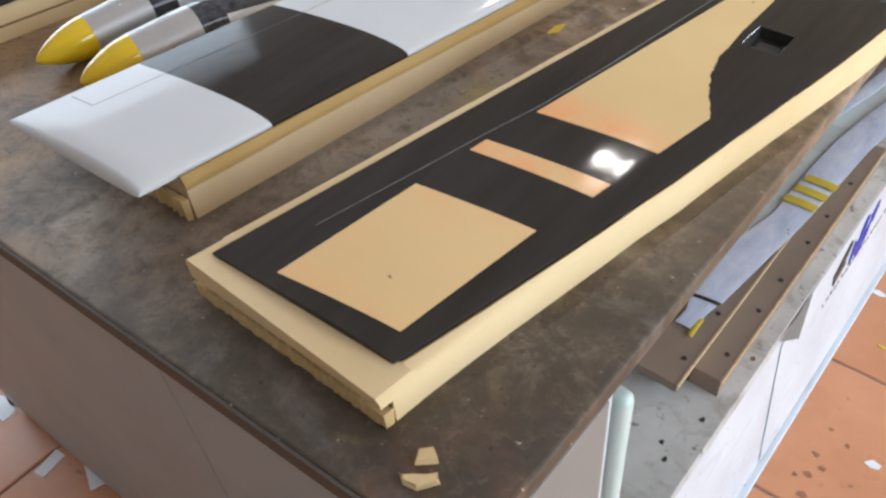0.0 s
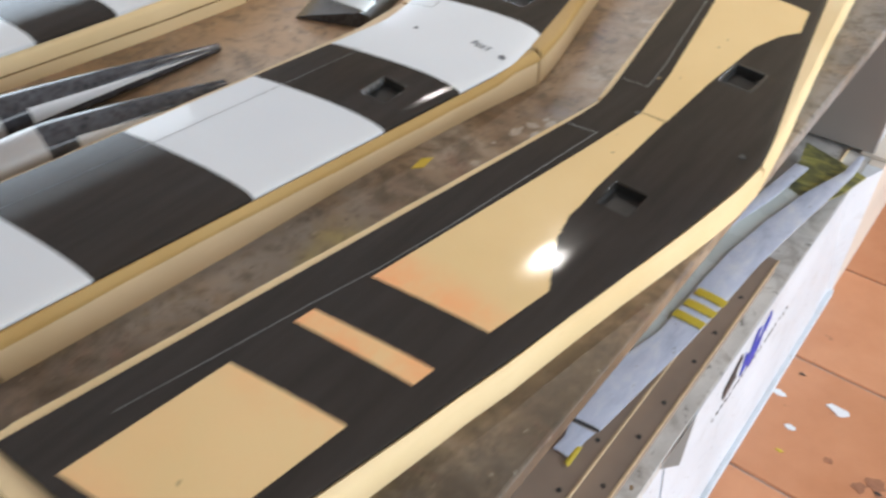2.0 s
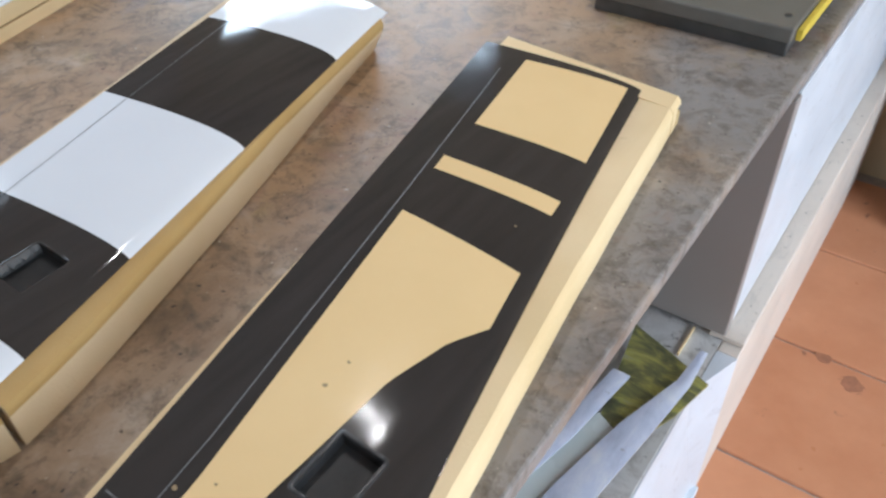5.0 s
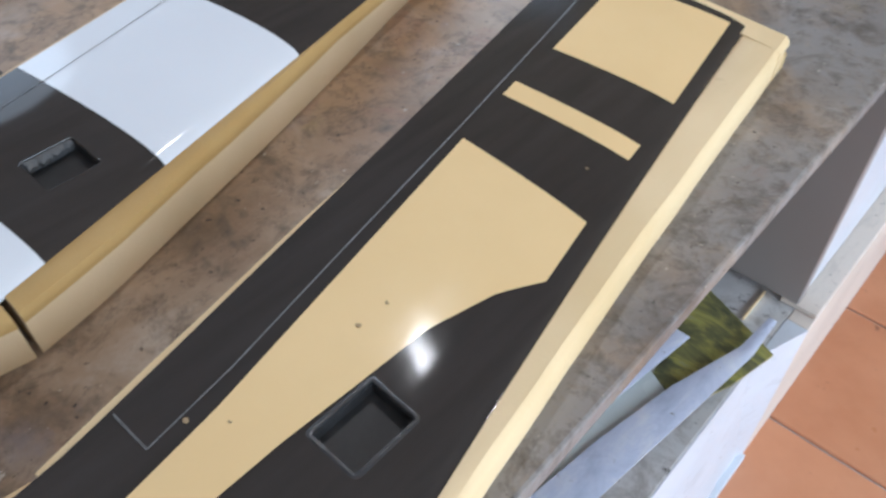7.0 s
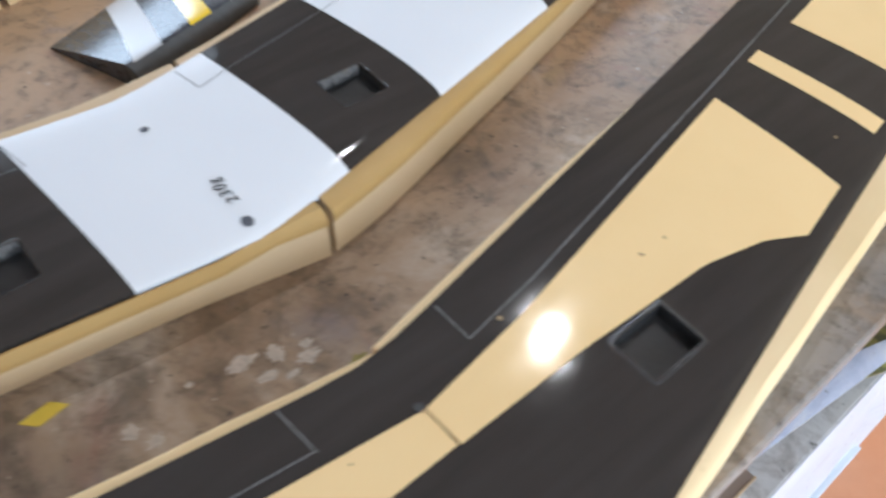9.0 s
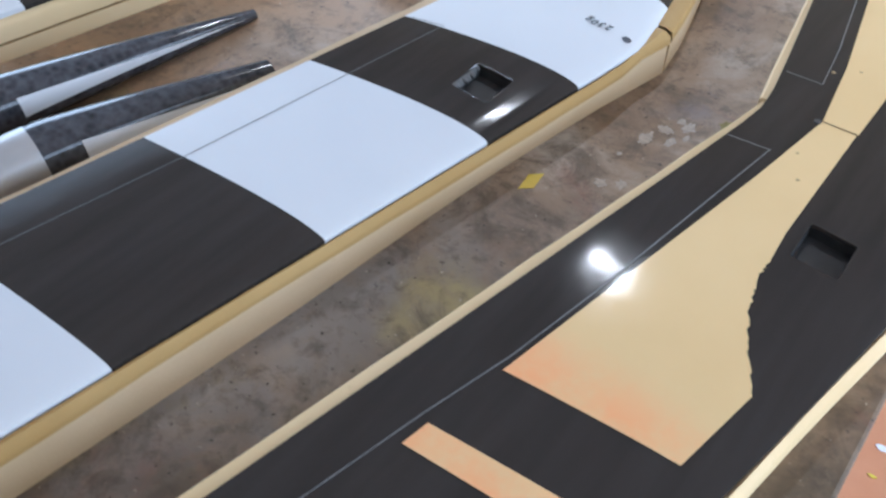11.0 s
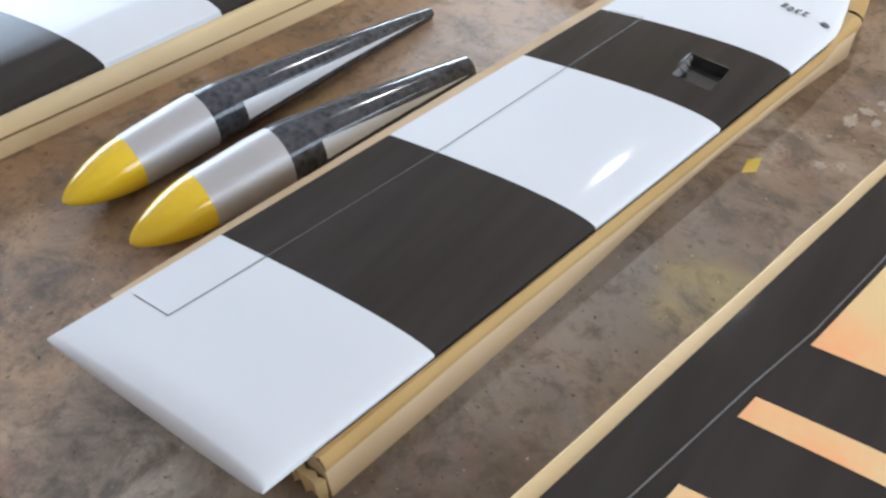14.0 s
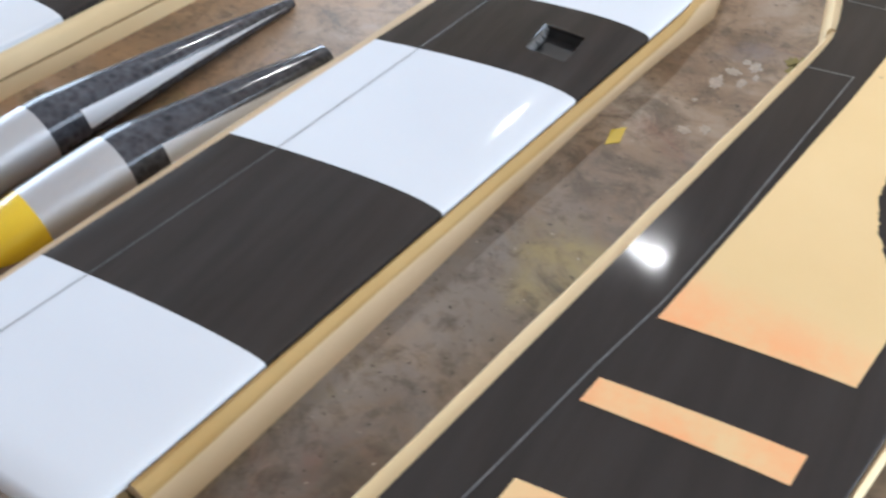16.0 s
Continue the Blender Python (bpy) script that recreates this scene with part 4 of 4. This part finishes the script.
# ---- nose pods ----
def pod(tip, tail, length, r_max, r_end, label):
    """A slender fuselage pod: yellow nose, silver collar, carbon tail with a white wedge."""
    root = thing("fuselage_pod", label, "model part", "fuselage pods")
    ax = Vector((tail[0] - tip[0], tail[1] - tip[1], 0)).normalized()
    side = Vector((ax.y, -ax.x, 0))

    def radius(d):
        if d < 0.075:
            return r_max * 0.93 * math.sin(math.pi / 2 * (d / 0.075)) ** 0.62 if d > 0 else 0.0
        if d < 0.155:
            return r_max * (0.93 + 0.07 * math.sin(math.pi / 2 * (d - 0.075) / 0.08))
        k = (d - 0.155) / (length - 0.155)
        return r_max + (r_end - r_max) * (k**1.15)

    def centre(d):
        r = radius(d)
        z = TOP + (r if d > 0.075 else radius(0.075) - (radius(0.075) - 0.022) * (1 - d / 0.075) ** 1.5)
        return Vector((tip[0], tip[1], z)) + ax * d

    def shell(d0, d1, n, closed_end=False):
        bm = bmesh.new()
        rings = []
        seg = 32
        for i in range(n + 1):
            d = d0 + (d1 - d0) * (i / n if d0 > 0 else (i / n) ** 1.8)
            r, o = max(radius(d), 0.0004), centre(d)
            rings.append([bm.verts.new(o + side * (r * math.cos(2 * math.pi * k / seg)) + Vector((0, 0, r * math.sin(2 * math.pi * k / seg)))) for k in range(seg)])
        for a, q in zip(rings, rings[1:]):
            for k in range(seg):
                bm.faces.new((a[k], a[(k + 1) % seg], q[(k + 1) % seg], q[k]))
        if closed_end:
            bm.faces.new(rings[-1])
        if d0 == 0:
            bm.faces.new(rings[0][::-1])
        return bm

    link("nose", shell(0, 0.067, 16), yellow_mat, root, "glossy yellow nose")
    link("collar", shell(0.067, 0.143, 8), silver_mat, root, "silver collar")
    link("tail_tube", shell(0.143, length, 20, True), flake_mat, root, "blotchy carbon tail tube")
    bm = bmesh.new()
    prev = None
    for i in range(25):
        k = i / 24
        d = 0.176 + (length * 0.97 - 0.176) * k
        r, o = radius(d) + 0.0005, centre(d)
        half = 0.36 * (1 - k) ** 0.9 + 0.01
        line = []
        for j in range(5):
            a = 0.20 + half * (j / 2 - 1)
            line.append(bm.verts.new(o + side * (r * math.cos(a)) + Vector((0, 0, r * math.sin(a)))))
        if prev:
            for j in range(4):
                bm.faces.new((prev[j], line[j], line[j + 1], prev[j + 1]))
        prev = line
    link("wedge_stripe", bm, white_mat, root, "white tapering stripe")
    return root


pod((-0.748, 0.166), (-0.706, 0.608), 0.444, 0.0270, 0.0055, "model fuselage pod with yellow nose, silver collar and pointed carbon tail")
pod((-0.661, 0.171), (-0.599, 0.535), 0.370, 0.0278, 0.0125, "model fuselage pod with yellow nose, silver collar and blunt carbon tail")

# ---- boom beyond the third wing ----
boom = thing("tail_boom", "slim carbon tail boom with yellow stripes lying beside a wing", "model part")


def boom_ring(k, a, extra=0.0):
    r = 0.026 - 0.012 * k + extra
    o = Vector((-1.165 + 0.115 * k, 0.14 + 0.72 * k, TOP + 0.026 - 0.012 * k))
    return o + Vector((r * math.cos(a), -0.16 * r * math.cos(a), r * math.sin(a)))


def boom_skin(a0, a1, n, extra):
    bm = bmesh.new()
    lines = [[bm.verts.new(boom_ring(k / 16, a0 + (a1 - a0) * j / n, extra)) for j in range(n + 1)] for k in range(17)]
    for a, d in zip(lines, lines[1:]):
        for j in range(n):
            bm.faces.new((a[j], a[j + 1], d[j + 1], d[j]))
    if extra == 0:
        bm.faces.new(lines[0])
        bm.faces.new(lines[-1])
        bmesh.ops.remove_doubles(bm, verts=bm.verts, dist=0.00005)
    return bm


link("tube", boom_skin(0, 2 * math.pi, 24, 0.0), flake_mat, boom, "blotchy carbon tube")
link("stripe", boom_skin(-0.5, 0.55, 6, 0.0005), yellow_mat, boom, "yellow stripe")
link("stripe", boom_skin(2.1, 2.9, 5, 0.0005), yellow_mat, boom, "yellow stripe")

# ---- striped tail fin ----
fin = thing("tail_fin", "small carbon tail fin with yellow and silver stripes on the bench", "model part")
F_T = ((-0.693, 0.740), (-0.757, 0.886))  # thin edge, root to tip
F_L = ((-0.574, 0.778), (-0.634, 0.938))  # thick edge, root to tip


def fin_point(k, j, up):
    a = [F_T[0][n] + (F_T[1][n] - F_T[0][n]) * k for n in (0, 1)]
    d = [F_L[0][n] + (F_L[1][n] - F_L[0][n]) * k for n in (0, 1)]
    thick = (0.022 - 0.010 * k) * min(j / 0.86, 1.0) ** 0.9 * (1 if j < 0.86 else math.sqrt(max(0.0, 1 - ((j - 0.86) / 0.14) ** 2)) * 0.75 + 0.25)
    return Vector((a[0] + (d[0] - a[0]) * j, a[1] + (d[1] - a[1]) * j, TOP + 0.001 + (0.0015 + thick if up else 0.0)))


STEPS = [n / 14 for n in range(13)] + [0.88, 0.90]
for q0, q1, mat, lab in ((-0.01, 0.49, flake_mat, ""), (0.49, 0.71, silver_mat, "silver stripe"), (0.71, 0.945, flake_mat, ""), (0.945, 1.12, yellow_mat, "yellow stripe"), (1.12, 1.29, flake_mat, ""), (1.29, 1.51, silver_mat, "silver tip")):
    bm = bmesh.new()
    grids = []
    for up in (True, False):
        grids.append([[bm.verts.new(fin_point(min(max(q0 + (q1 - q0) * i / 6 - 0.5 * j, 0.0), 1.0), j, up)) for j in STEPS] for i in range(7)])
    for g in grids:
        for a, d in zip(g, g[1:]):
            for j in range(len(STEPS) - 1):
                bm.faces.new((a[j], a[j + 1], d[j + 1], d[j]))
    up, dn = grids
    for i in (0, 6):
        for j in range(len(STEPS) - 1):
            bm.faces.new((up[i][j], up[i][j + 1], dn[i][j + 1], dn[i][j]))
    for i in range(6):
        for j in (0, len(STEPS) - 1):
            bm.faces.new((up[i][j], up[i + 1][j], dn[i + 1][j], dn[i][j]))
    bmesh.ops.remove_doubles(bm, verts=bm.verts, dist=0.00005)
    bmesh.ops.dissolve_degenerate(bm, edges=bm.edges, dist=0.00002)
    link("skin_band", bm, mat, fin, lab)

bm = bmesh.new()
edge = [[bm.verts.new(fin_point(i / 12, j, up)) for j, up in ((0.901, True), (0.93, True), (0.96, True), (0.985, True), (1.0, True), (1.0, False), (0.901, False))] for i in range(13)]
for a, d in zip(edge, edge[1:]):
    for j in range(7):
        bm.faces.new((a[j], a[(j + 1) % 7], d[(j + 1) % 7], d[j]))
bm.faces.new(edge[0])
bm.faces.new(edge[-1][::-1])
link("nose_edge", bm, pocket_mat, fin, "dull black carbon edge")

# ---- bench clutter ----
base = thing("machine_base", "grey steel machine base plate standing at the end of the bench", "machine base")
box("foot", -0.290, -0.034, 1.652, 2.05, TOP, TOP + 0.018, steel_mat, base)
box("plate", -0.300, -0.030, 1.645, 2.06, TOP + 0.020, TOP + 0.040, plate_mat, base, "grey steel plate", 0.003)
box("edge_strip", -0.0295, -0.022, 1.66, 2.05, TOP + 0.020, TOP + 0.034, tape_mat, base, "yellow-green edge strip", 0.001)
link("bolt_hole", prism_bm(blob(-0.048, 1.680, 0.0045, 9, rough=0.05), TOP + 0.038, TOP + 0.0405), ink_mat, base)
mark = link("tape_scrap", prism_bm([(-0.315, 0.560), (-0.305, 0.569), (-0.3085, 0.590), (-0.3185, 0.581)], TOP, TOP + 0.0006), tape_mat)
tagged(mark, "small yellow tape scrap on the bench", "tape")
splash_mat = plain("pale_dried_paint", (0.45, 0.40, 0.35), 0.6, 0.5, 260)
for k, (x, y, r) in enumerate(((-0.265, 0.610, 0.0065), (-0.249, 0.620, 0.005), (-0.264, 0.690, 0.006), (-0.256, 0.712, 0.0075), (-0.240, 0.728, 0.006), (-0.244, 0.698, 0.0045), (-0.272, 0.655, 0.003), (-0.250, 0.732, 0.004), (-0.235, 0.712, 0.003))):
    tagged(link("paint_spot", prism_bm(blob(x, y, r * 0.9, 20 + k, 1.0 + 0.4 * (k % 3), 26, 0.38), TOP, TOP + 0.0003), splash_mat), "dried pale paint spot on the bench", "paint spot", "paint spots")
stain_mat = plain("yellow_green_paint_stain", (0.24, 0.20, 0.05), 0.6, 0.5, 120)
for k, (x, y, r) in enumerate(((-0.206, 0.742, 0.010), (-0.214, 0.752, 0.006), (-0.204, 0.760, 0.005))):
    tagged(link("paint_spot", prism_bm(blob(x, y, r, 120 + k, 1.3, 24, 0.35), TOP, TOP + 0.0003), stain_mat), "yellow-green paint stain on the bench", "paint spot", "paint spots")
rnd = random.Random(8)
for outline in ([(-0.066, 0.053), (-0.070, 0.063), (-0.064, 0.070), (-0.056, 0.065)], [(-0.070, 0.042), (-0.060, 0.045), (-0.050, 0.057), (-0.045, 0.053), (-0.054, 0.041), (-0.063, 0.039)]):
    bm = prism_bm(outline, TOP, TOP + 0.005, 0.001)
    for v in bm.verts:
        v.co += Vector((rnd.uniform(-0.001, 0.001), rnd.uniform(-0.001, 0.001), rnd.uniform(0.0, 0.0015) if v.co.z > TOP + 0.003 else 0.0))
    tagged(link("foam_chip", bm, foam_mat), "torn crumb of cream foam on the bench", "foam chip", "foam chips")

# ---- things on the open shelf ----
SH = 0.358
for x0, x1, y0, y1, z0, h in ((-0.150, -0.062, 0.500, 1.25, SH + 0.026, 0.016), (-0.064, -0.022, 0.545, 1.15, SH, 0.034)):
    board = thing("hardboard_strip", "brown hardboard strip with drilled holes and a chipboard edge", "board", "hardboard strips")
    box("strip", x0, x1, y0, y1, z0, z0 + h, brown_board_mat, board, bevel=0.001)
    if z0 > SH:
        box("batten", x0 + 0.004, x0 + 0.060, y0 + 0.02, y1 - 0.02, SH, z0, brown_board_mat, board, bevel=0)
    box("raw_edge", x1 - 0.001, x1 + 0.002, y0 - 0.001, y1, z0 + h - 0.006, z0 + h + 0.001, chip_mat, board, "crumbly chipboard edge", 0)
    for k in range(6):
        y = y0 + 0.045 + 0.085 * k + 0.012 * (k % 2)
        link("drilled_hole", prism_bm(blob(x1 - 0.014, y, 0.0036, 40 + k, rough=0.05), z0 + h - 0.002, z0 + h + 0.0008), ink_mat, board)
tub = thing("plastic_tub", "pale mint plastic tub standing on the shelf", "tub")
link("body", box_bm(-0.075, 0.001, 0.2165, 0.235, SH, 0.738, 0.0085, 4), mint_mat, tub)


def sheet(name, points, z0, z1, thick, mat, label, category, group=""):
    """A thin bent sheet: rows of ((x left, y), (x right, y)) with heights from z0 to z1."""
    bm = bmesh.new()
    up, dn = [], []
    for i, ((ax, ay), (dx, dy)) in enumerate(points):
        k = i / (len(points) - 1)
        z = z0 + (z1 - z0) * k
        up.append([bm.verts.new((ax + (dx - ax) * j / 4, ay + (dy - ay) * j / 4, z + 0.0012 * math.sin(math.pi * j / 4))) for j in range(5)])
        dn.append([bm.verts.new(v.co - Vector((0, 0, thick))) for v in up[-1]])
    for g in (up, dn):
        for a, d in zip(g, g[1:]):
            for j in range(4):
                bm.faces.new((a[j], a[j + 1], d[j + 1], d[j]))
    for i in (0, len(points) - 1):
        for j in range(4):
            bm.faces.new((up[i][j], up[i][j + 1], dn[i][j + 1], dn[i][j]))
    for i in range(len(points) - 1):
        for j in (0, 4):
            bm.faces.new((up[i][j], up[i + 1][j], dn[i + 1][j], dn[i][j]))
    return tagged(link(name, bm, mat), label, category, group)


def strip_points(line, width):
    return [((x - width, y), (x, y)) for x, y in line]


sheet("plastic_sheet", [((-0.140, 0.640), (-0.078, 0.648)), ((-0.125, 0.76), (-0.066, 0.76)), ((-0.100, 0.867), (-0.054, 0.867)), ((-0.098, 1.0), (-0.045, 1.0)), ((-0.092, 1.10), (-0.040, 1.10)), ((-0.075, 1.22), (-0.026, 1.22)), ((-0.050, 1.34), (-0.010, 1.34)), ((-0.016, 1.45), (0.003, 1.45)), ((-0.010, 1.52), (0.001, 1.52))], 0.412, 0.405, 0.002, film_mat, "pale translucent plastic strip on the shelf", "plastic sheet", "plastic sheets")
sheet("plastic_sheet", [((-0.20, 0.80), (-0.105, 0.80)), ((-0.20, 1.0), (-0.094, 1.0)), ((-0.19, 1.2), (-0.072, 1.2)), ((-0.16, 1.38), (-0.050, 1.33))], 0.408, 0.400, 0.002, film_green_mat, "grey-green plastic strip on the shelf", "plastic sheet", "plastic sheets")
for y in (0.913, 0.945, 0.977):
    k = (y - 0.913) * 0.11
    sheet("tape_band", [((-0.1010 + k, y - 0.008), (-0.0515 + k, y - 0.010)), ((-0.1000 + k, y + 0.009), (-0.0500 + k, y + 0.007))], 0.4130, 0.4127, 0.0015, tape_mat, "strip of yellow masking tape on plastic", "tape", "tape strips")
sheet("plastic_sheet", [((-0.116, 0.592), (-0.086, 0.592)), ((-0.112, 0.615), (-0.086, 0.622)), ((-0.118, 0.636), (-0.080, 0.640))], 0.404, 0.4155, 0.0012, film_mat, "curled end of a pale plastic strip", "plastic sheet", "plastic sheets")
sheet("tape_band", [((-0.092, 0.582), (-0.084, 0.580)), ((-0.092, 0.612), (-0.084, 0.614))], 0.4035, 0.4075, 0.001, tape_mat, "yellow tape tab under a plastic strip", "tape", "tape strips")
sheet("rubber_strip", [((-0.119, 0.6385), (-0.077, 0.6435)), ((-0.119, 0.6425), (-0.077, 0.6475))], 0.4165, 0.4165, 0.002, ink_mat, "thin black strip across the plastic", "strip")
sheet("mottled_sheet", [((-0.080, 1.345), (-0.030, 1.320)), ((-0.095, 1.43), (0.002, 1.40)), ((-0.112, 1.530), (0.020, 1.480))], 0.395, 0.390, 0.004, moss_mat, "mottled green and yellow sheet on the shelf", "sheet")
sheet("plastic_sheet", [((-0.150, 1.12), (-0.125, 1.12)), ((-0.115, 1.28), (-0.090, 1.28)), ((-0.098, 1.42), (-0.072, 1.42))], 0.414, 0.406, 0.0015, film_mat, "narrow pale plastic strip on the shelf", "plastic sheet", "plastic sheets")
stick = box_bm(-0.0445, -0.0415, 1.535, 1.60, SH, SH + 0.006, 0.0)
tagged(link("wood_sliver", stick, foam_mat), "thin wooden sliver on the shelf", "wood sliver")

# the printed board leaning on the lower front
board = thing("printed_board", "white board with a blue printed emblem leaning on the bench front", "board")
LEAN = 0.030 / 0.332


def board_x(z):
    return max(0.0024, 0.0010 + LEAN * (0.332 - z))


bm = bmesh.new()
rows = [(0.800, 0.357), (0.712, 0.3165), (0.712, 0.022)]
face, back = [[[bm.verts.new((board_x(z) + dx, q, z)) for q in (y, 1.10, 1.485)] for y, z in rows] for dx in (0.0012, 0.0)]
for grid in (face, back):
    for a, d in zip(grid, grid[1:]):
        for k in (0, 1):
            bm.faces.new((a[k], a[k + 1], d[k + 1], d[k]))
rim = [(0, 0), (0, 1), (0, 2), (1, 2), (2, 2), (2, 1), (2, 0), (1, 0)]
for (i, j), (m, n) in zip(rim, rim[1:] + rim[:1]):
    bm.faces.new((face[i][j], face[m][n], back[m][n], back[i][j]))
link("panel", bm, cabinet_bright_mat, board, "white panel", smooth=False)
# grey wedge added in place of the shaded gap at its end
bm = bmesh.new()
vs = [bm.verts.new(q) for q in ((0.0045, 0.798, 0.3575), (0.0045, 0.682, 0.3575), (0.022, 0.708, 0.352), (0.005, 0.76, 0.340))]
for tri in ((0, 1, 2), (0, 2, 3), (0, 3, 1), (1, 3, 2)):
    bm.faces.new([vs[k] for k in tri])
link("gap_shade_wedge", bm, shade_mat, board, "grey wedge standing for the shaded gap", smooth=False)


def on_board(points, mat, name, label):
    bm = bmesh.new()
    lo, hi = [], []
    for y, z in points:
        y, z = 1.0 + 0.85 * (y - 1.0), 0.285 + 0.62 * (z - 0.25)
        x = board_x(z) + 0.0022
        lo.append(bm.verts.new((x - 0.001, y, z)))
        hi.append(bm.verts.new((x + 0.0008, y, z)))
    bm.faces.new(hi)
    for k in range(len(points)):
        n = (k + 1) % len(points)
        bm.faces.new((lo[k], lo[n], hi[n], hi[k]))
    link(name, bm, mat, board, label, smooth=False)


on_board([(0.985, 0.215), (1.005, 0.285), (1.02, 0.25), (1.05, 0.325), (1.07, 0.31), (1.045, 0.235), (1.09, 0.275), (1.085, 0.235), (1.03, 0.195), (1.02, 0.225)], blue_mat, "emblem", "blue brushed emblem")
on_board([(1.085, 0.285), (1.12, 0.315), (1.125, 0.285), (1.10, 0.255)], blue_mat, "emblem", "blue brushed emblem")
on_board([(0.90, 0.262), (0.975, 0.315), (0.985, 0.29), (0.955, 0.262), (0.965, 0.245), (0.905, 0.225)], ink_mat, "emblem", "black emblem")
for k in range(20):
    y = 0.885 + 0.0165 * k
    z = 0.250 + 0.0009 * (k % 3)
    bm = box_bm(0.0, 0.0008, y, y + (0.009 if k % 4 else 0.005), z - 0.002, z + 0.002)
    for v in bm.verts:
        v.co.x += board_x(v.co.z) + 0.0014
    link("print_bar", bm, ink_mat, board, "dark dash of print", smooth=False)

# ---- box by the wall ----
crate = thing("storage_box", "slate blue plastic box standing on the tiles by the wall", "box")
box("body", 0.145, 0.62, 2.53, 2.72, 0.0, 0.62, slate_mat, crate, bevel=0.012)
box("lid", 0.138, 0.627, 2.523, 2.727, 0.622, 0.66, slate_mat, crate, bevel=0.008)

# ---- scraps on the floor ----
for k, (x, y, r, mat) in enumerate(((0.165, 1.262, 0.022, paper_mat), (0.099, 1.165, 0.012, paper_mat), (0.048, 1.234, 0.014, paper_mat), (0.178, 0.838, 0.014, paper_mat), (0.211, 1.004, 0.020, paper_mat), (0.105, 1.100, 0.007, tape_mat),
    (-1.185, -0.062, 0.045, paper_mat), (-1.19, -0.035, 0.030, tape_mat), (0.28, 1.12, 0.006, ink_mat), (0.33, 1.07, 0.008, ink_mat), (0.20, 1.02, 0.005, ink_mat), (0.13, 0.60, 0.006, ink_mat), (0.15, 0.57, 0.008, ink_mat), (0.11, 0.64, 0.005, ink_mat), (0.07, 1.31, 0.006, ink_mat))):
    ob = link("floor_scrap", prism_bm(blob(x, y, r, 60 + k, 0.5, 8, 0.45), 0.0, 0.0015), mat)
    tagged(ob, "torn scrap lying on the tiled floor", "scrap", "floor scraps")

for k, (x, y, r) in enumerate(((0.184, 1.136, 0.009), (0.250, 1.111, 0.014), (0.270, 1.135, 0.018), (0.287, 1.112, 0.010), (0.098, 0.800, 0.006), (0.102, 0.754, 0.007), (0.116, 0.779, 0.006), (0.098, 0.864, 0.005), (0.133, 0.848, 0.005), (0.108, 0.712, 0.009), (0.084, 0.742, 0.005), (0.30, 1.95, 0.020), (0.20, 1.98, 0.026), (0.14, 2.02, 0.018))):
    tagged(link("floor_stain", prism_bm(blob(x, y, r, 200 + k, 0.8, 14, 0.4), 0.0, 0.0006), tile_stain_mat), "dark brown stain on the terracotta tiles", "stain", "floor stains")
for outline in ([(-1.012, -0.040), (-0.986, -0.036), (-0.975, -0.088), (-1.000, -0.092)], [(-0.985, 0.004), (-0.972, -0.012), (-0.880, -0.046), (-0.872, -0.022), (-0.930, -0.006)]):
    tagged(link("floor_scrap", prism_bm(outline, 0.0, 0.002), paper_mat), "torn scrap lying on the tiled floor", "scrap", "floor scraps")
for x, y, z, mat in ((-0.030, 0.620, SH, ink_mat), (-0.012, 0.632, SH, groove_mat), (-0.02, 0.50, SH, ink_mat), (-0.03, 0.42, SH, ink_mat), (-0.045, 0.44, SH, ink_mat)):
    tagged(link("crumb", prism_bm(blob(x, y, 0.003, round(900 * y), 1.3, 9, 0.4), z, z + 0.001), mat), "dark crumb on the stained shelf", "crumb", "crumbs")

# ---- floor tiles ----
def tile_mesh():
    h = TILE / 2 - 0.0028
    bm = box_bm(-h, h, -h, h, -0.012, 0.0, 0.0)
    top = [e for e in bm.edges if all(v.co.z > -0.001 for v in e.verts)]
    bmesh.ops.bevel(bm, geom=top, offset=0.0025, segments=1, affect="EDGES")
    me = bpy.data.meshes.new("tile")
    bm.to_mesh(me)
    bm.free()
    me.materials.append(tile_mat)
    return me


tile = tile_mesh()
rnd = random.Random(11)
for i in range(-10, 6):
    for j in range(-11, 4):
        x, y = 0.331 + (i + 0.5) * TILE, 1.354 + (j + 0.5) * TILE
        if -2.95 < x < 2.15 and -2.2 < y < 2.70:
            ob = new("tile", tile)
            ob.parent = floor
            ob.location = (x, y, rnd.uniform(-0.0006, 0.0))
